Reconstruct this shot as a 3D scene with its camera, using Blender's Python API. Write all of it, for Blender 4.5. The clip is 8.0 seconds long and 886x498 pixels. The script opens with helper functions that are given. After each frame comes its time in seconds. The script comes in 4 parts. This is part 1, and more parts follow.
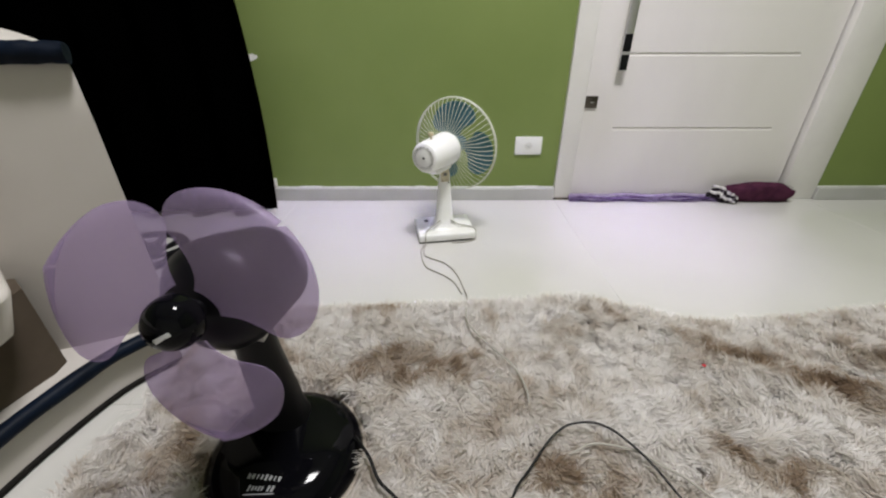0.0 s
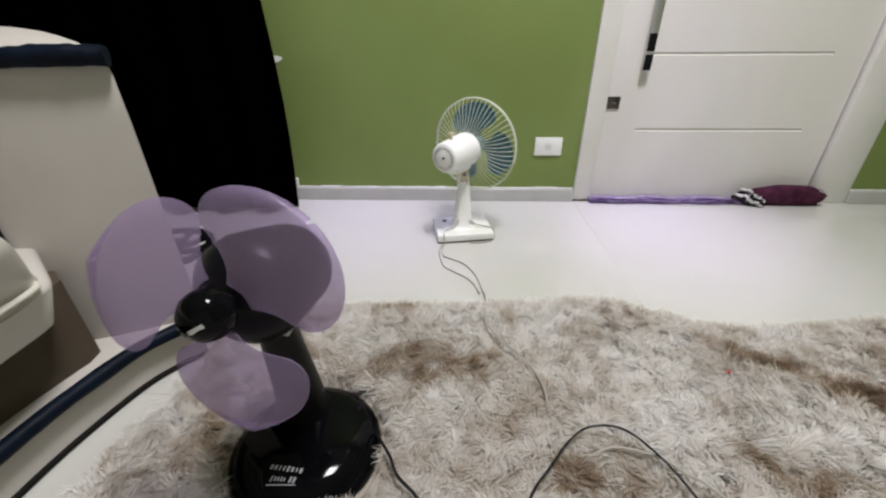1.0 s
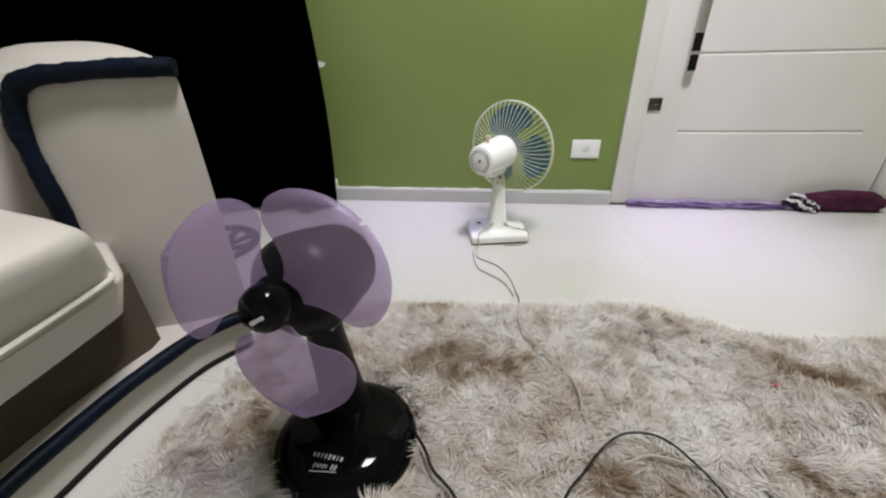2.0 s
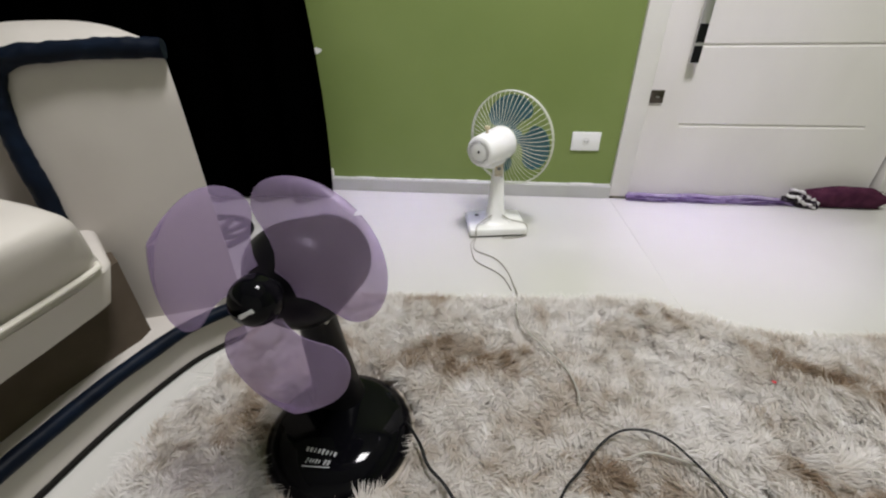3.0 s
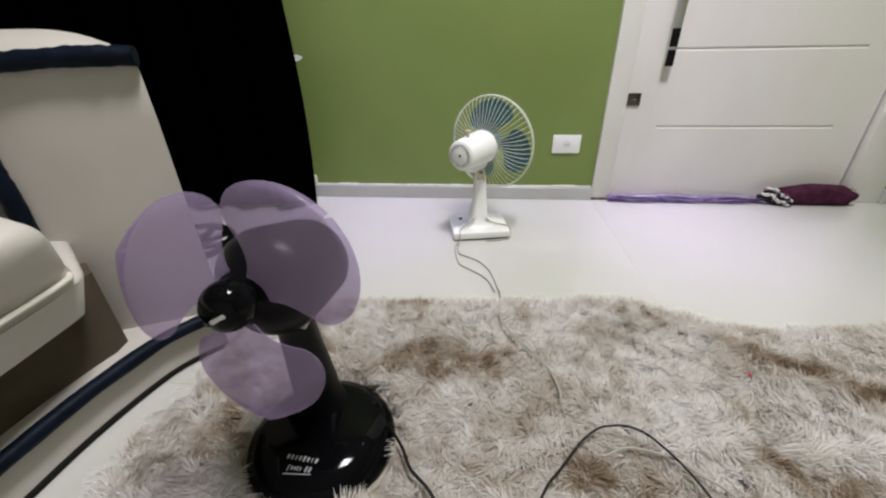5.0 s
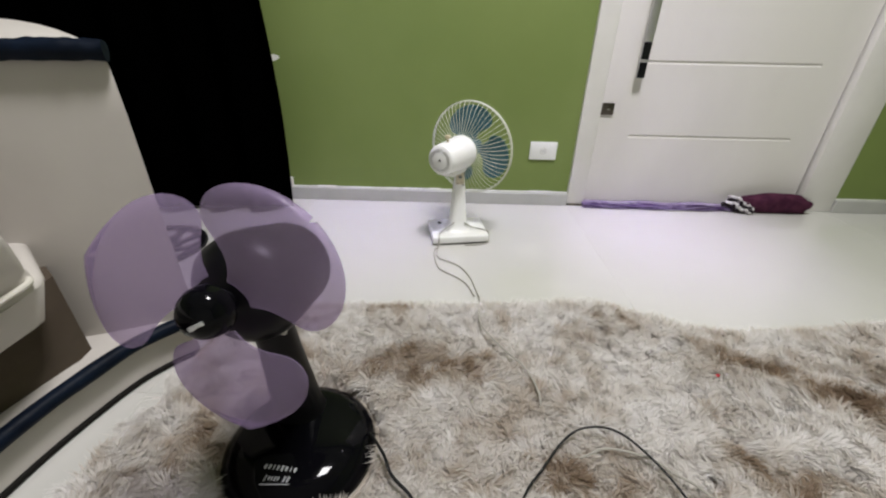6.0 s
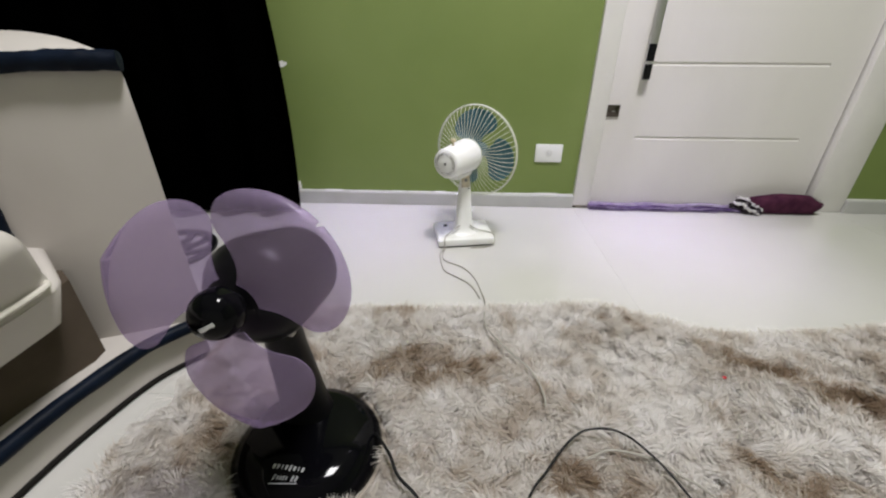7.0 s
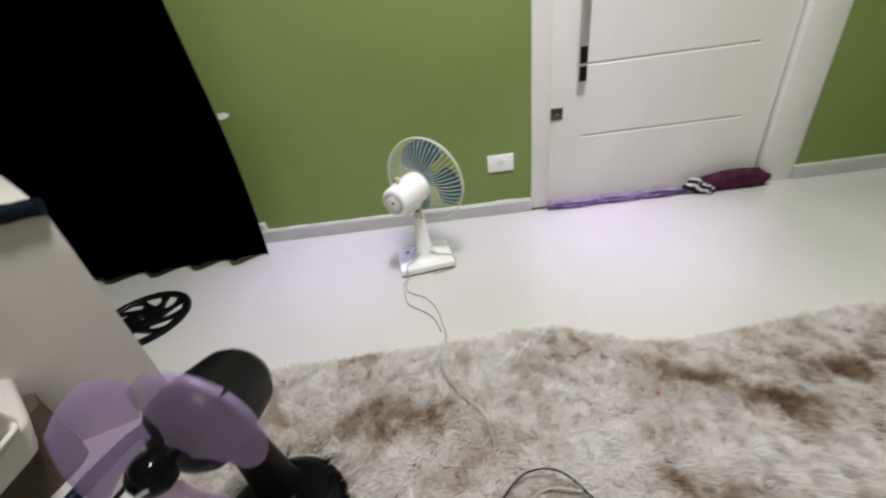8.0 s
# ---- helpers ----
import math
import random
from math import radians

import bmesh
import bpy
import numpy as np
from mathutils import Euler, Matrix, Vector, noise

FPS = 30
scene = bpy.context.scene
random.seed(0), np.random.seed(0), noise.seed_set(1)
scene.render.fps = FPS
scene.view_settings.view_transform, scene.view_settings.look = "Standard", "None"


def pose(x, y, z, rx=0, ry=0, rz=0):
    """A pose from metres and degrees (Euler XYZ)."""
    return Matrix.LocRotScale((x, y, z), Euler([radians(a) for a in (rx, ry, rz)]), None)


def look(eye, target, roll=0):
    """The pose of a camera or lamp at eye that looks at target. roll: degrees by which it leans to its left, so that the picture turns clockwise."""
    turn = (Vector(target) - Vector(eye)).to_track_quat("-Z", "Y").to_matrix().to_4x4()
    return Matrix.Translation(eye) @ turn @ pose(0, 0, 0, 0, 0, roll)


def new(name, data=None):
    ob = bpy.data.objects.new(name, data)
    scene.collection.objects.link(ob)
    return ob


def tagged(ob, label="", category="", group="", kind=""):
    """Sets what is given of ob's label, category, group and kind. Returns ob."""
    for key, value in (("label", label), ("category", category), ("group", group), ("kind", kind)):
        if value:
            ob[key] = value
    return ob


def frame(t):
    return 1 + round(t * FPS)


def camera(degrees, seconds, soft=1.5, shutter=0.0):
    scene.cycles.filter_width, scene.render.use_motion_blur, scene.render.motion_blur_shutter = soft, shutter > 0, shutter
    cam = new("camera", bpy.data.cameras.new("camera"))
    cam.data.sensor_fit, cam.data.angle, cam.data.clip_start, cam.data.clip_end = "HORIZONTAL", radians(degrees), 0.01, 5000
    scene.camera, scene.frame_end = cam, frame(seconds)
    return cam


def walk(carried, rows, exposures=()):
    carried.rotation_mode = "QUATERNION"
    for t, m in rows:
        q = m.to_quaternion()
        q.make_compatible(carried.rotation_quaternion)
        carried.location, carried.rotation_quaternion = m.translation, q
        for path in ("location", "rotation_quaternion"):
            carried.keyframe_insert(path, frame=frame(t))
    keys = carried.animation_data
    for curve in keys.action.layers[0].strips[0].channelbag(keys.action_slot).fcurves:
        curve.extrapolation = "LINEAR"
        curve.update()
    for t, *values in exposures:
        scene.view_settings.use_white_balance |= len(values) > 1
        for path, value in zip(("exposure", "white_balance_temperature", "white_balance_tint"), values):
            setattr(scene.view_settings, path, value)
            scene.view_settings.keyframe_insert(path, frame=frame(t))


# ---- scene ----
cam = camera(96.7, 8.0, 2.2, 0.5)
PATH = [
    (0, (0.572, -0.122, 0.627), (0.58, 1.63, -0.337), -0.0),
    (0.5, (0.565, -0.12, 0.629), (0.546, 1.625, -0.348), 0.2),
    (1, (0.564, -0.127, 0.628), (0.492, 1.625, -0.334), -0.4),
    (1.5, (0.566, -0.145, 0.636), (0.357, 1.611, -0.3), -1.9),
    (1.7, (0.556, -0.144, 0.637), (0.336, 1.607, -0.305), -1.8),
    (3, (0.548, -0.127, 0.629), (0.342, 1.598, -0.362), -0.7),
    (3.5, (0.547, -0.12, 0.624), (0.367, 1.602, -0.377), -0.3),
    (4, (0.551, -0.12, 0.624), (0.38, 1.604, -0.376), -0.4),
    (5.3, (0.568, -0.133, 0.629), (0.412, 1.613, -0.335), -1.3),
    (5.5, (0.564, -0.13, 0.63), (0.387, 1.606, -0.348), -1.3),
    (5.6, (0.562, -0.129, 0.630), (0.434, 1.615, -0.341), -0.8),
    (5.7, (0.560, -0.129, 0.630), (0.535, 1.625, -0.331), 0.7),
    (5.8, (0.559, -0.130, 0.630), (0.558, 1.630, -0.320), 0.6),
    (6, (0.556, -0.132, 0.629), (0.523, 1.626, -0.323), 1.1),
    (6.5, (0.553, -0.139, 0.631), (0.505, 1.626, -0.309), 1.3),
    (7, (0.56, -0.139, 0.633), (0.491, 1.625, -0.308), 0.3),
    (7.5, (0.595, -0.132, 0.642), (0.452, 1.616, -0.318), -3.7),
    (7.7, (0.640, -0.122, 0.682), (0.521, 1.622, -0.291), -6.4),
    (7.8, (0.66, -0.115, 0.715), (0.553, 1.632, -0.253), -7.2),
    (8, (0.696, -0.094, 0.802), (0.634, 1.611, -0.241), -7.9),
]
walk(cam, [(t, look(eye, target, roll)) for t, eye, target, roll in PATH])

# ---- light ----
world = bpy.data.worlds.new("room_world")
world.use_nodes = True
world.node_tree.nodes["Background"].inputs[0].default_value = (0.9, 0.95, 1.0, 1)
world.node_tree.nodes["Background"].inputs[1].default_value = 0.02
scene.world = world
scene.view_settings.exposure = 0.0

ROOM_H = 2.6
WALL = 1.472


def ceiling_area(x, y, size, watts, colour, shape="SQUARE"):
    lamp = bpy.data.lights.new("ceiling_lamp", "AREA")
    lamp.shape, lamp.size, lamp.energy, lamp.color = shape, size, watts, colour
    ob = new("ceiling_lamp_light", lamp)
    ob.matrix_world = pose(x, y, ROOM_H - 0.035)
    return ob


ceiling_area(0.90, 0.34, 0.42, 60, (1.0, 0.98, 0.99))
for sx, sy in ((0.235, 1.26), (1.29, 1.26)):
    spot = ceiling_area(sx, sy, 0.07, 0.95, (0.76, 0.69, 1.2), "DISK")
    spot.data.spread = radians(29)


# ---- materials ----
def material(name, colour, rough=0.5, metal=0.0, spec=0.5, coat=0.0):
    m = bpy.data.materials.new(name)
    m.use_nodes = True
    b = m.node_tree.nodes["Principled BSDF"]
    b.inputs["Base Color"].default_value = (*colour, 1)
    b.inputs["Roughness"].default_value = rough
    b.inputs["Metallic"].default_value = metal
    b.inputs["Specular IOR Level"].default_value = spec
    b.inputs["Coat Weight"].default_value = coat
    return m


def vary(m, colour, other, scale, detail=4.0, low=0.35, high=0.65, stretch=(1, 1, 1), second=0.0):
    """Two tones over the surface by a soft noise, at real size, with a finer one on top."""
    nt = m.node_tree
    b = nt.nodes["Principled BSDF"]
    geo = nt.nodes.new("ShaderNodeTexCoord")
    mp = nt.nodes.new("ShaderNodeMapping")
    mp.inputs["Scale"].default_value = stretch
    nz = nt.nodes.new("ShaderNodeTexNoise")
    nz.inputs["Scale"].default_value = scale
    nz.inputs["Detail"].default_value = detail
    ramp = nt.nodes.new("ShaderNodeMapRange")
    ramp.inputs["From Min"].default_value = low
    ramp.inputs["From Max"].default_value = high
    mix = nt.nodes.new("ShaderNodeMix")
    mix.data_type = "RGBA"
    mix.inputs["A"].default_value = (*colour, 1)
    mix.inputs["B"].default_value = (*other, 1)
    nt.links.new(geo.outputs["Object"], mp.inputs["Vector"])
    nt.links.new(mp.outputs["Vector"], nz.inputs["Vector"])
    nt.links.new(nz.outputs["Fac"], ramp.inputs["Value"])
    nt.links.new(ramp.outputs["Result"], mix.inputs["Factor"])
    nt.links.new(mix.outputs["Result"], b.inputs["Base Color"])
    return nz


def relief(m, scale, strength, distance=0.002, detail=3.0, rough=None):
    nt = m.node_tree
    b = nt.nodes["Principled BSDF"]
    geo = nt.nodes.new("ShaderNodeTexCoord")
    nz = nt.nodes.new("ShaderNodeTexNoise")
    nz.inputs["Scale"].default_value = scale
    nz.inputs["Detail"].default_value = detail
    bump = nt.nodes.new("ShaderNodeBump")
    bump.inputs["Strength"].default_value = strength
    bump.inputs["Distance"].default_value = distance
    nt.links.new(geo.outputs["Object"], nz.inputs["Vector"])
    nt.links.new(nz.outputs["Fac"], bump.inputs["Height"])
    nt.links.new(bump.outputs["Normal"], b.inputs["Normal"])
    if rough:
        rr = nt.nodes.new("ShaderNodeMapRange")
        rr.inputs["To Min"].default_value, rr.inputs["To Max"].default_value = rough
        nt.links.new(nz.outputs["Fac"], rr.inputs["Value"])
        nt.links.new(rr.outputs["Result"], b.inputs["Roughness"])
    return m


def see_through(name, colour, clear, rough=0.25):
    """Tinted translucent plastic."""
    m = material(name, colour, rough)
    nt = m.node_tree
    b = nt.nodes["Principled BSDF"]
    tr = nt.nodes.new("ShaderNodeBsdfTransparent")
    tr.inputs[0].default_value = (*[0.55 + 0.45 * c for c in colour], 1)
    tl = nt.nodes.new("ShaderNodeBsdfTranslucent")
    tl.inputs[0].default_value = (*colour, 1)
    m1 = nt.nodes.new("ShaderNodeMixShader")
    m1.inputs[0].default_value = 0.4
    m2 = nt.nodes.new("ShaderNodeMixShader")
    m2.inputs[0].default_value = clear
    nt.links.new(b.outputs[0], m1.inputs[1])
    nt.links.new(tl.outputs[0], m1.inputs[2])
    nt.links.new(m1.outputs[0], m2.inputs[1])
    nt.links.new(tr.outputs[0], m2.inputs[2])
    nt.links.new(m2.outputs[0], nt.nodes["Material Output"].inputs[0])
    return m


M_GREEN = material("green_wall_paint", (0.16, 0.215, 0.062), 0.62, spec=0.3)
vary(M_GREEN, (0.172, 0.232, 0.066), (0.196, 0.256, 0.078), 2.2, 5)
relief(M_GREEN, 240, 0.12, 0.001, rough=(0.5, 0.7))
M_PLASTER = material("white_plaster", (0.78, 0.77, 0.74), 0.8, spec=0.2)
vary(M_PLASTER, (0.80, 0.79, 0.76), (0.74, 0.73, 0.70), 3)
M_DOOR = material("white_door_enamel", (0.74, 0.73, 0.715), 0.38)
vary(M_DOOR, (0.735, 0.71, 0.685), (0.67, 0.645, 0.62), 3.5, 6, 0.4, 0.75, (1, 1, 0.5))
relief(M_DOOR, 60, 0.06, 0.001, rough=(0.32, 0.5))
M_CASING = material("white_casing_enamel", (0.80, 0.79, 0.78), 0.4)
vary(M_CASING, (0.80, 0.78, 0.76), (0.74, 0.72, 0.70), 5)
M_TILE = material("white_polished_porcelain", (0.80, 0.79, 0.76), 0.12)
vary(M_TILE, (0.645, 0.635, 0.61), (0.60, 0.590, 0.56), 1.3, 5)
relief(M_TILE, 14, 0.015, 0.001, rough=(0.03, 0.09))
M_TILE.node_tree.nodes["Principled BSDF"].inputs["Specular IOR Level"].default_value = 1.0
M_GROUT = material("grey_grout", (0.60, 0.59, 0.56), 0.9)
M_SKIRT = material("grey_tile_skirting", (0.42, 0.42, 0.41), 0.35)
vary(M_SKIRT, (0.50, 0.50, 0.485), (0.43, 0.43, 0.415), 6)
M_SPLASH = material("dried_white_paint", (0.85, 0.85, 0.82), 0.7)
M_BLACKCLOTH = material("black_curtain_cloth", (0.0003, 0.0003, 0.0003), 1.0, spec=0.0)
M_LEATHER = material("cream_leatherette", (0.52, 0.48, 0.42), 0.42)
vary(M_LEATHER, (0.585, 0.55, 0.515), (0.52, 0.485, 0.45), 4, 5)
relief(M_LEATHER, 420, 0.18, 0.0006, 2, (0.38, 0.55))
M_BLUE = material("dark_blue_leatherette", (0.006, 0.012, 0.03), 0.55, spec=0.1)
vary(M_BLUE, (0.0028, 0.005, 0.011), (0.005, 0.010, 0.022), 18, 4)
relief(M_BLUE, 70, 0.4, 0.003, 3, (0.38, 0.6))
# dark tone carries the shade of the recess below the seat
M_TAUPE = material("taupe_recess_shade", (0.09, 0.072, 0.055), 0.9, spec=0.1)
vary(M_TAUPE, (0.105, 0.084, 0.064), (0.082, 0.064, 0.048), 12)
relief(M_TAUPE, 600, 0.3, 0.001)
M_PIPE = material("pale_piping", (0.66, 0.63, 0.565), 0.45)
M_DARK = material("black_base_strip", (0.010, 0.009, 0.008), 0.7, spec=0.1)
M_BLACK = material("glossy_black_plastic", (0.0025, 0.0025, 0.0035), 0.06, spec=0.13)
M_BLACK2 = material("satin_black_plastic", (0.004, 0.004, 0.005), 0.36, spec=0.22)
relief(M_BLACK2, 300, 0.05, 0.0005)
M_SILVER = material("silver_mark", (0.75, 0.76, 0.78), 0.3, 0.7)
M_PRINT = material("white_print", (0.42, 0.43, 0.45), 0.5)
M_BLADE = see_through("lavender_plastic", (0.62, 0.50, 0.74), 0.69)
M_BLADE2 = see_through("blue_plastic", (0.11, 0.27, 0.38), 0.48)
M_WHITE = material("aged_white_plastic", (0.80, 0.80, 0.77), 0.33)
vary(M_WHITE, (0.92, 0.92, 0.915), (0.86, 0.85, 0.81), 14, 5, 0.45, 0.8)
M_WIRE = material("cream_coated_wire", (0.60, 0.62, 0.53), 0.4)
M_RUST = material("worn_tan_bracket", (0.34, 0.27, 0.17), 0.6)
vary(M_RUST, (0.62, 0.56, 0.42), (0.20, 0.12, 0.07), 70, 4, 0.52, 0.66)
M_BRASS = material("yellowed_knob", (0.60, 0.52, 0.34), 0.4)
M_GREYVENT = material("grey_vent_slot", (0.18, 0.18, 0.18), 0.7)
M_RIM = material("pale_grey_plastic", (0.60, 0.59, 0.57), 0.5)
M_SLOT = material("shaded_slot", (0.34, 0.34, 0.33), 0.7)
M_CHROME = material("brushed_steel", (0.60, 0.60, 0.61), 0.42, 1.0)
M_LOCK = material("dark_nickel", (0.12, 0.105, 0.09), 0.32, 1.0)
M_TOWEL = material("lavender_terry_towel", (0.34, 0.25, 0.48), 0.95, spec=0.1)
vary(M_TOWEL, (0.40, 0.35, 0.46), (0.27, 0.215, 0.34), 34, 5)
relief(M_TOWEL, 500, 0.9, 0.004)
M_PLUM = material("plum_cloth", (0.085, 0.018, 0.050), 0.95, spec=0.1)
vary(M_PLUM, (0.092, 0.027, 0.055), (0.052, 0.014, 0.033), 30, 5)
relief(M_PLUM, 350, 0.9, 0.004)
M_CORD = material("grey_white_cord", (0.40, 0.38, 0.34), 0.5)
M_BCORD = material("black_cord", (0.005, 0.005, 0.006), 0.5, spec=0.25)
M_RED = material("red_scrap", (0.60, 0.03, 0.05), 0.6)
M_GRIME = material("dark_grime", (0.06, 0.045, 0.03), 0.8)
vary(M_GRIME, (0.03, 0.022, 0.016), (0.20, 0.17, 0.13), 45)
M_SOCKET = material("white_socket_plate", (0.84, 0.84, 0.84), 0.3)
M_LENS = material("lamp_lens", (0.9, 0.88, 0.95), 0.4)
M_LENS.node_tree.nodes["Principled BSDF"].inputs["Emission Color"].default_value = (0.86, 0.82, 1.0, 1)
M_LENS.node_tree.nodes["Principled BSDF"].inputs["Emission Strength"].default_value = 12.0
M_RUGBACK = material("rug_backing", (0.42, 0.37, 0.31), 0.95, spec=0.1)


M_CLOTHWHITE = material("white_print_cloth", (0.62, 0.60, 0.60), 0.9, spec=0.1)
vary(M_CLOTHWHITE, (0.68, 0.66, 0.66), (0.30, 0.27, 0.30), 55, 4, 0.5, 0.62)
M_CLOTHBLACK = material("black_print_cloth", (0.03, 0.02, 0.03), 0.9, spec=0.1)
vary(M_CLOTHBLACK, (0.02, 0.015, 0.02), (0.28, 0.25, 0.28), 60, 4, 0.58, 0.66)
# darker copy of the towel colour for the shaded gaps between its folds
M_TOWELGAP = material("towel_gap_shade", (0.10, 0.05, 0.17), 0.95, spec=0.1)
vary(M_TOWELGAP, (0.07, 0.04, 0.11), (0.22, 0.165, 0.29), 30, 4, 0.45, 0.65)


def pile_material():
    m = material("shaggy_pile", (0.6, 0.55, 0.48), 0.55, spec=0.2)
    nt = m.node_tree
    b = nt.nodes["Principled BSDF"]
    at = nt.nodes.new("ShaderNodeAttribute")
    at.attribute_name = "dye"
    rp = nt.nodes.new("ShaderNodeValToRGB")
    el = rp.color_ramp.elements
    el[0].position, el[0].color = 0.0, (0.86, 0.838, 0.825, 1)
    el[1].position, el[1].color = 1.0, (0.22, 0.150, 0.098, 1)
    for p, c in ((0.35, (0.74, 0.70, 0.66, 1)), (0.6, (0.55, 0.475, 0.405, 1)), (0.8, (0.36, 0.272, 0.195, 1))):
        e = el.new(p)
        e.color = c
    nt.links.new(at.outputs["Fac"], rp.inputs["Fac"])
    nt.links.new(rp.outputs["Color"], b.inputs["Base Color"])
    b.inputs["Sheen Weight"].default_value = 0.25
    # light passes through the thin fibres
    tl = nt.nodes.new("ShaderNodeBsdfTranslucent")
    mx = nt.nodes.new("ShaderNodeMixShader")
    mx.inputs["Fac"].default_value = 0.42
    nt.links.new(rp.outputs["Color"], tl.inputs["Color"])
    out = nt.nodes["Material Output"]
    nt.links.new(b.outputs["BSDF"], mx.inputs[1])
    nt.links.new(tl.outputs["BSDF"], mx.inputs[2])
    nt.links.new(mx.outputs["Shader"], out.inputs["Surface"])
    return m


M_PILE = pile_material()


# ---- mesh helpers ----
def part(name, bm, mat, parent=None, label="", smooth=True):
    me = bpy.data.meshes.new(name)
    bm.normal_update()
    bm.to_mesh(me)
    bm.free()
    me.materials.append(mat)
    if smooth:
        me.shade_smooth()
        me.set_sharp_from_angle(angle=radians(38))
    ob = new(name, me)
    ob.parent = parent
    if label:
        ob["label"] = label
    return ob


def again(name, src, parent, m):
    ob = new(name, src.data)
    ob.parent = parent
    ob.matrix_basis = m
    return ob


def thing(name, label, category, m=None, group="", kind=""):
    ob = new(name)
    ob.empty_display_size = 0.05
    if m is not None:
        ob.matrix_basis = m
    return tagged(ob, label, category, group, kind)


def box(x0, x1, y0, y1, z0, z1, bevel=0.0, seg=2):
    bm = bmesh.new()
    bmesh.ops.create_cube(bm, size=1)
    for v in bm.verts:
        v.co = Vector(((x0 + x1) / 2 + v.co.x * (x1 - x0), (y0 + y1) / 2 + v.co.y * (y1 - y0), (z0 + z1) / 2 + v.co.z * (z1 - z0)))
    if bevel:
        bmesh.ops.bevel(bm, geom=bm.edges[:], offset=bevel, segments=seg, profile=0.5, affect="EDGES")
    return bm


def loft(rings, closed=True, cap=True):
    bm = bmesh.new()
    vs = [[bm.verts.new(p) for p in ring] for ring in rings]
    n = len(rings[0])
    for a, b in zip(vs, vs[1:]):
        for i in range(n if closed else n - 1):
            j = (i + 1) % n
            bm.faces.new((a[i], a[j], b[j], b[i]))
    if cap:
        bm.faces.new(list(reversed(vs[0])))
        bm.faces.new(vs[-1])
    bmesh.ops.recalc_face_normals(bm, faces=bm.faces[:])
    return bm


def lathe(profile, seg=48, m=None):
    rings = [[Vector((max(r, 1e-4) * math.cos(2 * math.pi * i / seg), max(r, 1e-4) * math.sin(2 * math.pi * i / seg), z)) for i in range(seg)] for r, z in profile]
    bm = loft(rings)
    if m is not None:
        bm.transform(m)
    return bm


def glide(pts, steps=8):
    """A smooth line through the points."""
    p = [Vector(q) for q in pts]
    p = [2 * p[0] - p[1]] + p + [2 * p[-1] - p[-2]]
    out = []
    for i in range(1, len(p) - 2):
        for k in range(steps):
            t = k / steps
            a, b, c, d = p[i - 1], p[i], p[i + 1], p[i + 2]
            out.append(0.5 * (2 * b + (c - a) * t + (2 * a - 5 * b + 4 * c - d) * t * t + (3 * b - 3 * c + d - a) * t ** 3))
    out.append(p[-2])
    return out


def tube(pts, r, seg=8, steps=8, flat=1.0):
    line = glide(pts, steps) if steps else [Vector(q) for q in pts]
    rings = []
    side = None
    for i, c in enumerate(line):
        d = (line[min(i + 1, len(line) - 1)] - line[max(i - 1, 0)]).normalized()
        if side is None:
            side = d.cross(Vector((0, 0, 1)))
            if side.length < 0.2:
                side = d.cross(Vector((1, 0, 0)))
        side = (side - d * side.dot(d)).normalized()
        up = side.cross(d)
        rings.append([c + r * (math.cos(a) * side + flat * math.sin(a) * up) for a in (2 * math.pi * k / seg for k in range(seg))])
    return loft(rings)


def prism(poly, z0, z1, bevel=0.0, seg=3):
    bm = bmesh.new()
    lo = [bm.verts.new((x, y, z0)) for x, y in poly]
    hi = [bm.verts.new((x, y, z1)) for x, y in poly]
    n = len(poly)
    for i in range(n):
        j = (i + 1) % n
        bm.faces.new((lo[i], lo[j], hi[j], hi[i]))
    bm.faces.new(list(reversed(lo)))
    top = bm.faces.new(hi)
    bmesh.ops.recalc_face_normals(bm, faces=bm.faces[:])
    if bevel:
        bmesh.ops.bevel(bm, geom=list(top.edges), offset=bevel, segments=seg, profile=0.5, affect="EDGES")
    return bm


def crumple(bm, cell, amount, seed=0.0):
    """Uneven, hand-made surface: moves each point along its normal by a smooth noise."""
    bm.normal_update()
    for v in bm.verts:
        v.co += v.normal * amount * noise.noise(v.co / cell + Vector((seed, seed * 1.7, 3.1)))
    return bm


def axis_pose(at, way):
    """A pose whose z runs along way."""
    return Matrix.Translation(at) @ Vector(way).to_track_quat("Z", "Y").to_matrix().to_4x4()


# ---- the room ----
X0, X1, Y0 = -1.75, 2.75, -2.4
DOOR_L, DOOR_R, DOOR_H = 1.10, 2.03, 2.06


def structure(name, bm, mat, label, category):
    return tagged(part(name, bm, mat, None, "", False), label, category, "", "structure")


wall = thing("wall_north", "green painted wall with a doorway", "wall", None, "", "structure")
part("wall_panel", box(X0, DOOR_L, WALL, WALL + 0.14, 0, ROOM_H), M_GREEN, wall, "", False)
part("wall_panel", box(DOOR_R, X1, WALL, WALL + 0.14, 0, ROOM_H), M_GREEN, wall, "", False)
part("wall_panel", box(DOOR_L, DOOR_R, WALL, WALL + 0.14, DOOR_H, ROOM_H), M_GREEN, wall, "", False)
structure("wall_west", box(X0 - 0.14, X0, Y0, WALL + 0.14, 0, ROOM_H), M_GREEN, "plain green painted wall", "wall")
structure("wall_east", box(X1, X1 + 0.14, Y0, WALL + 0.14, 0, ROOM_H), M_GREEN, "plain green painted wall", "wall")
structure("wall_south", box(X0 - 0.14, X1 + 0.14, Y0 - 0.14, Y0, 0, ROOM_H), M_PLASTER, "plain white plastered wall", "wall")
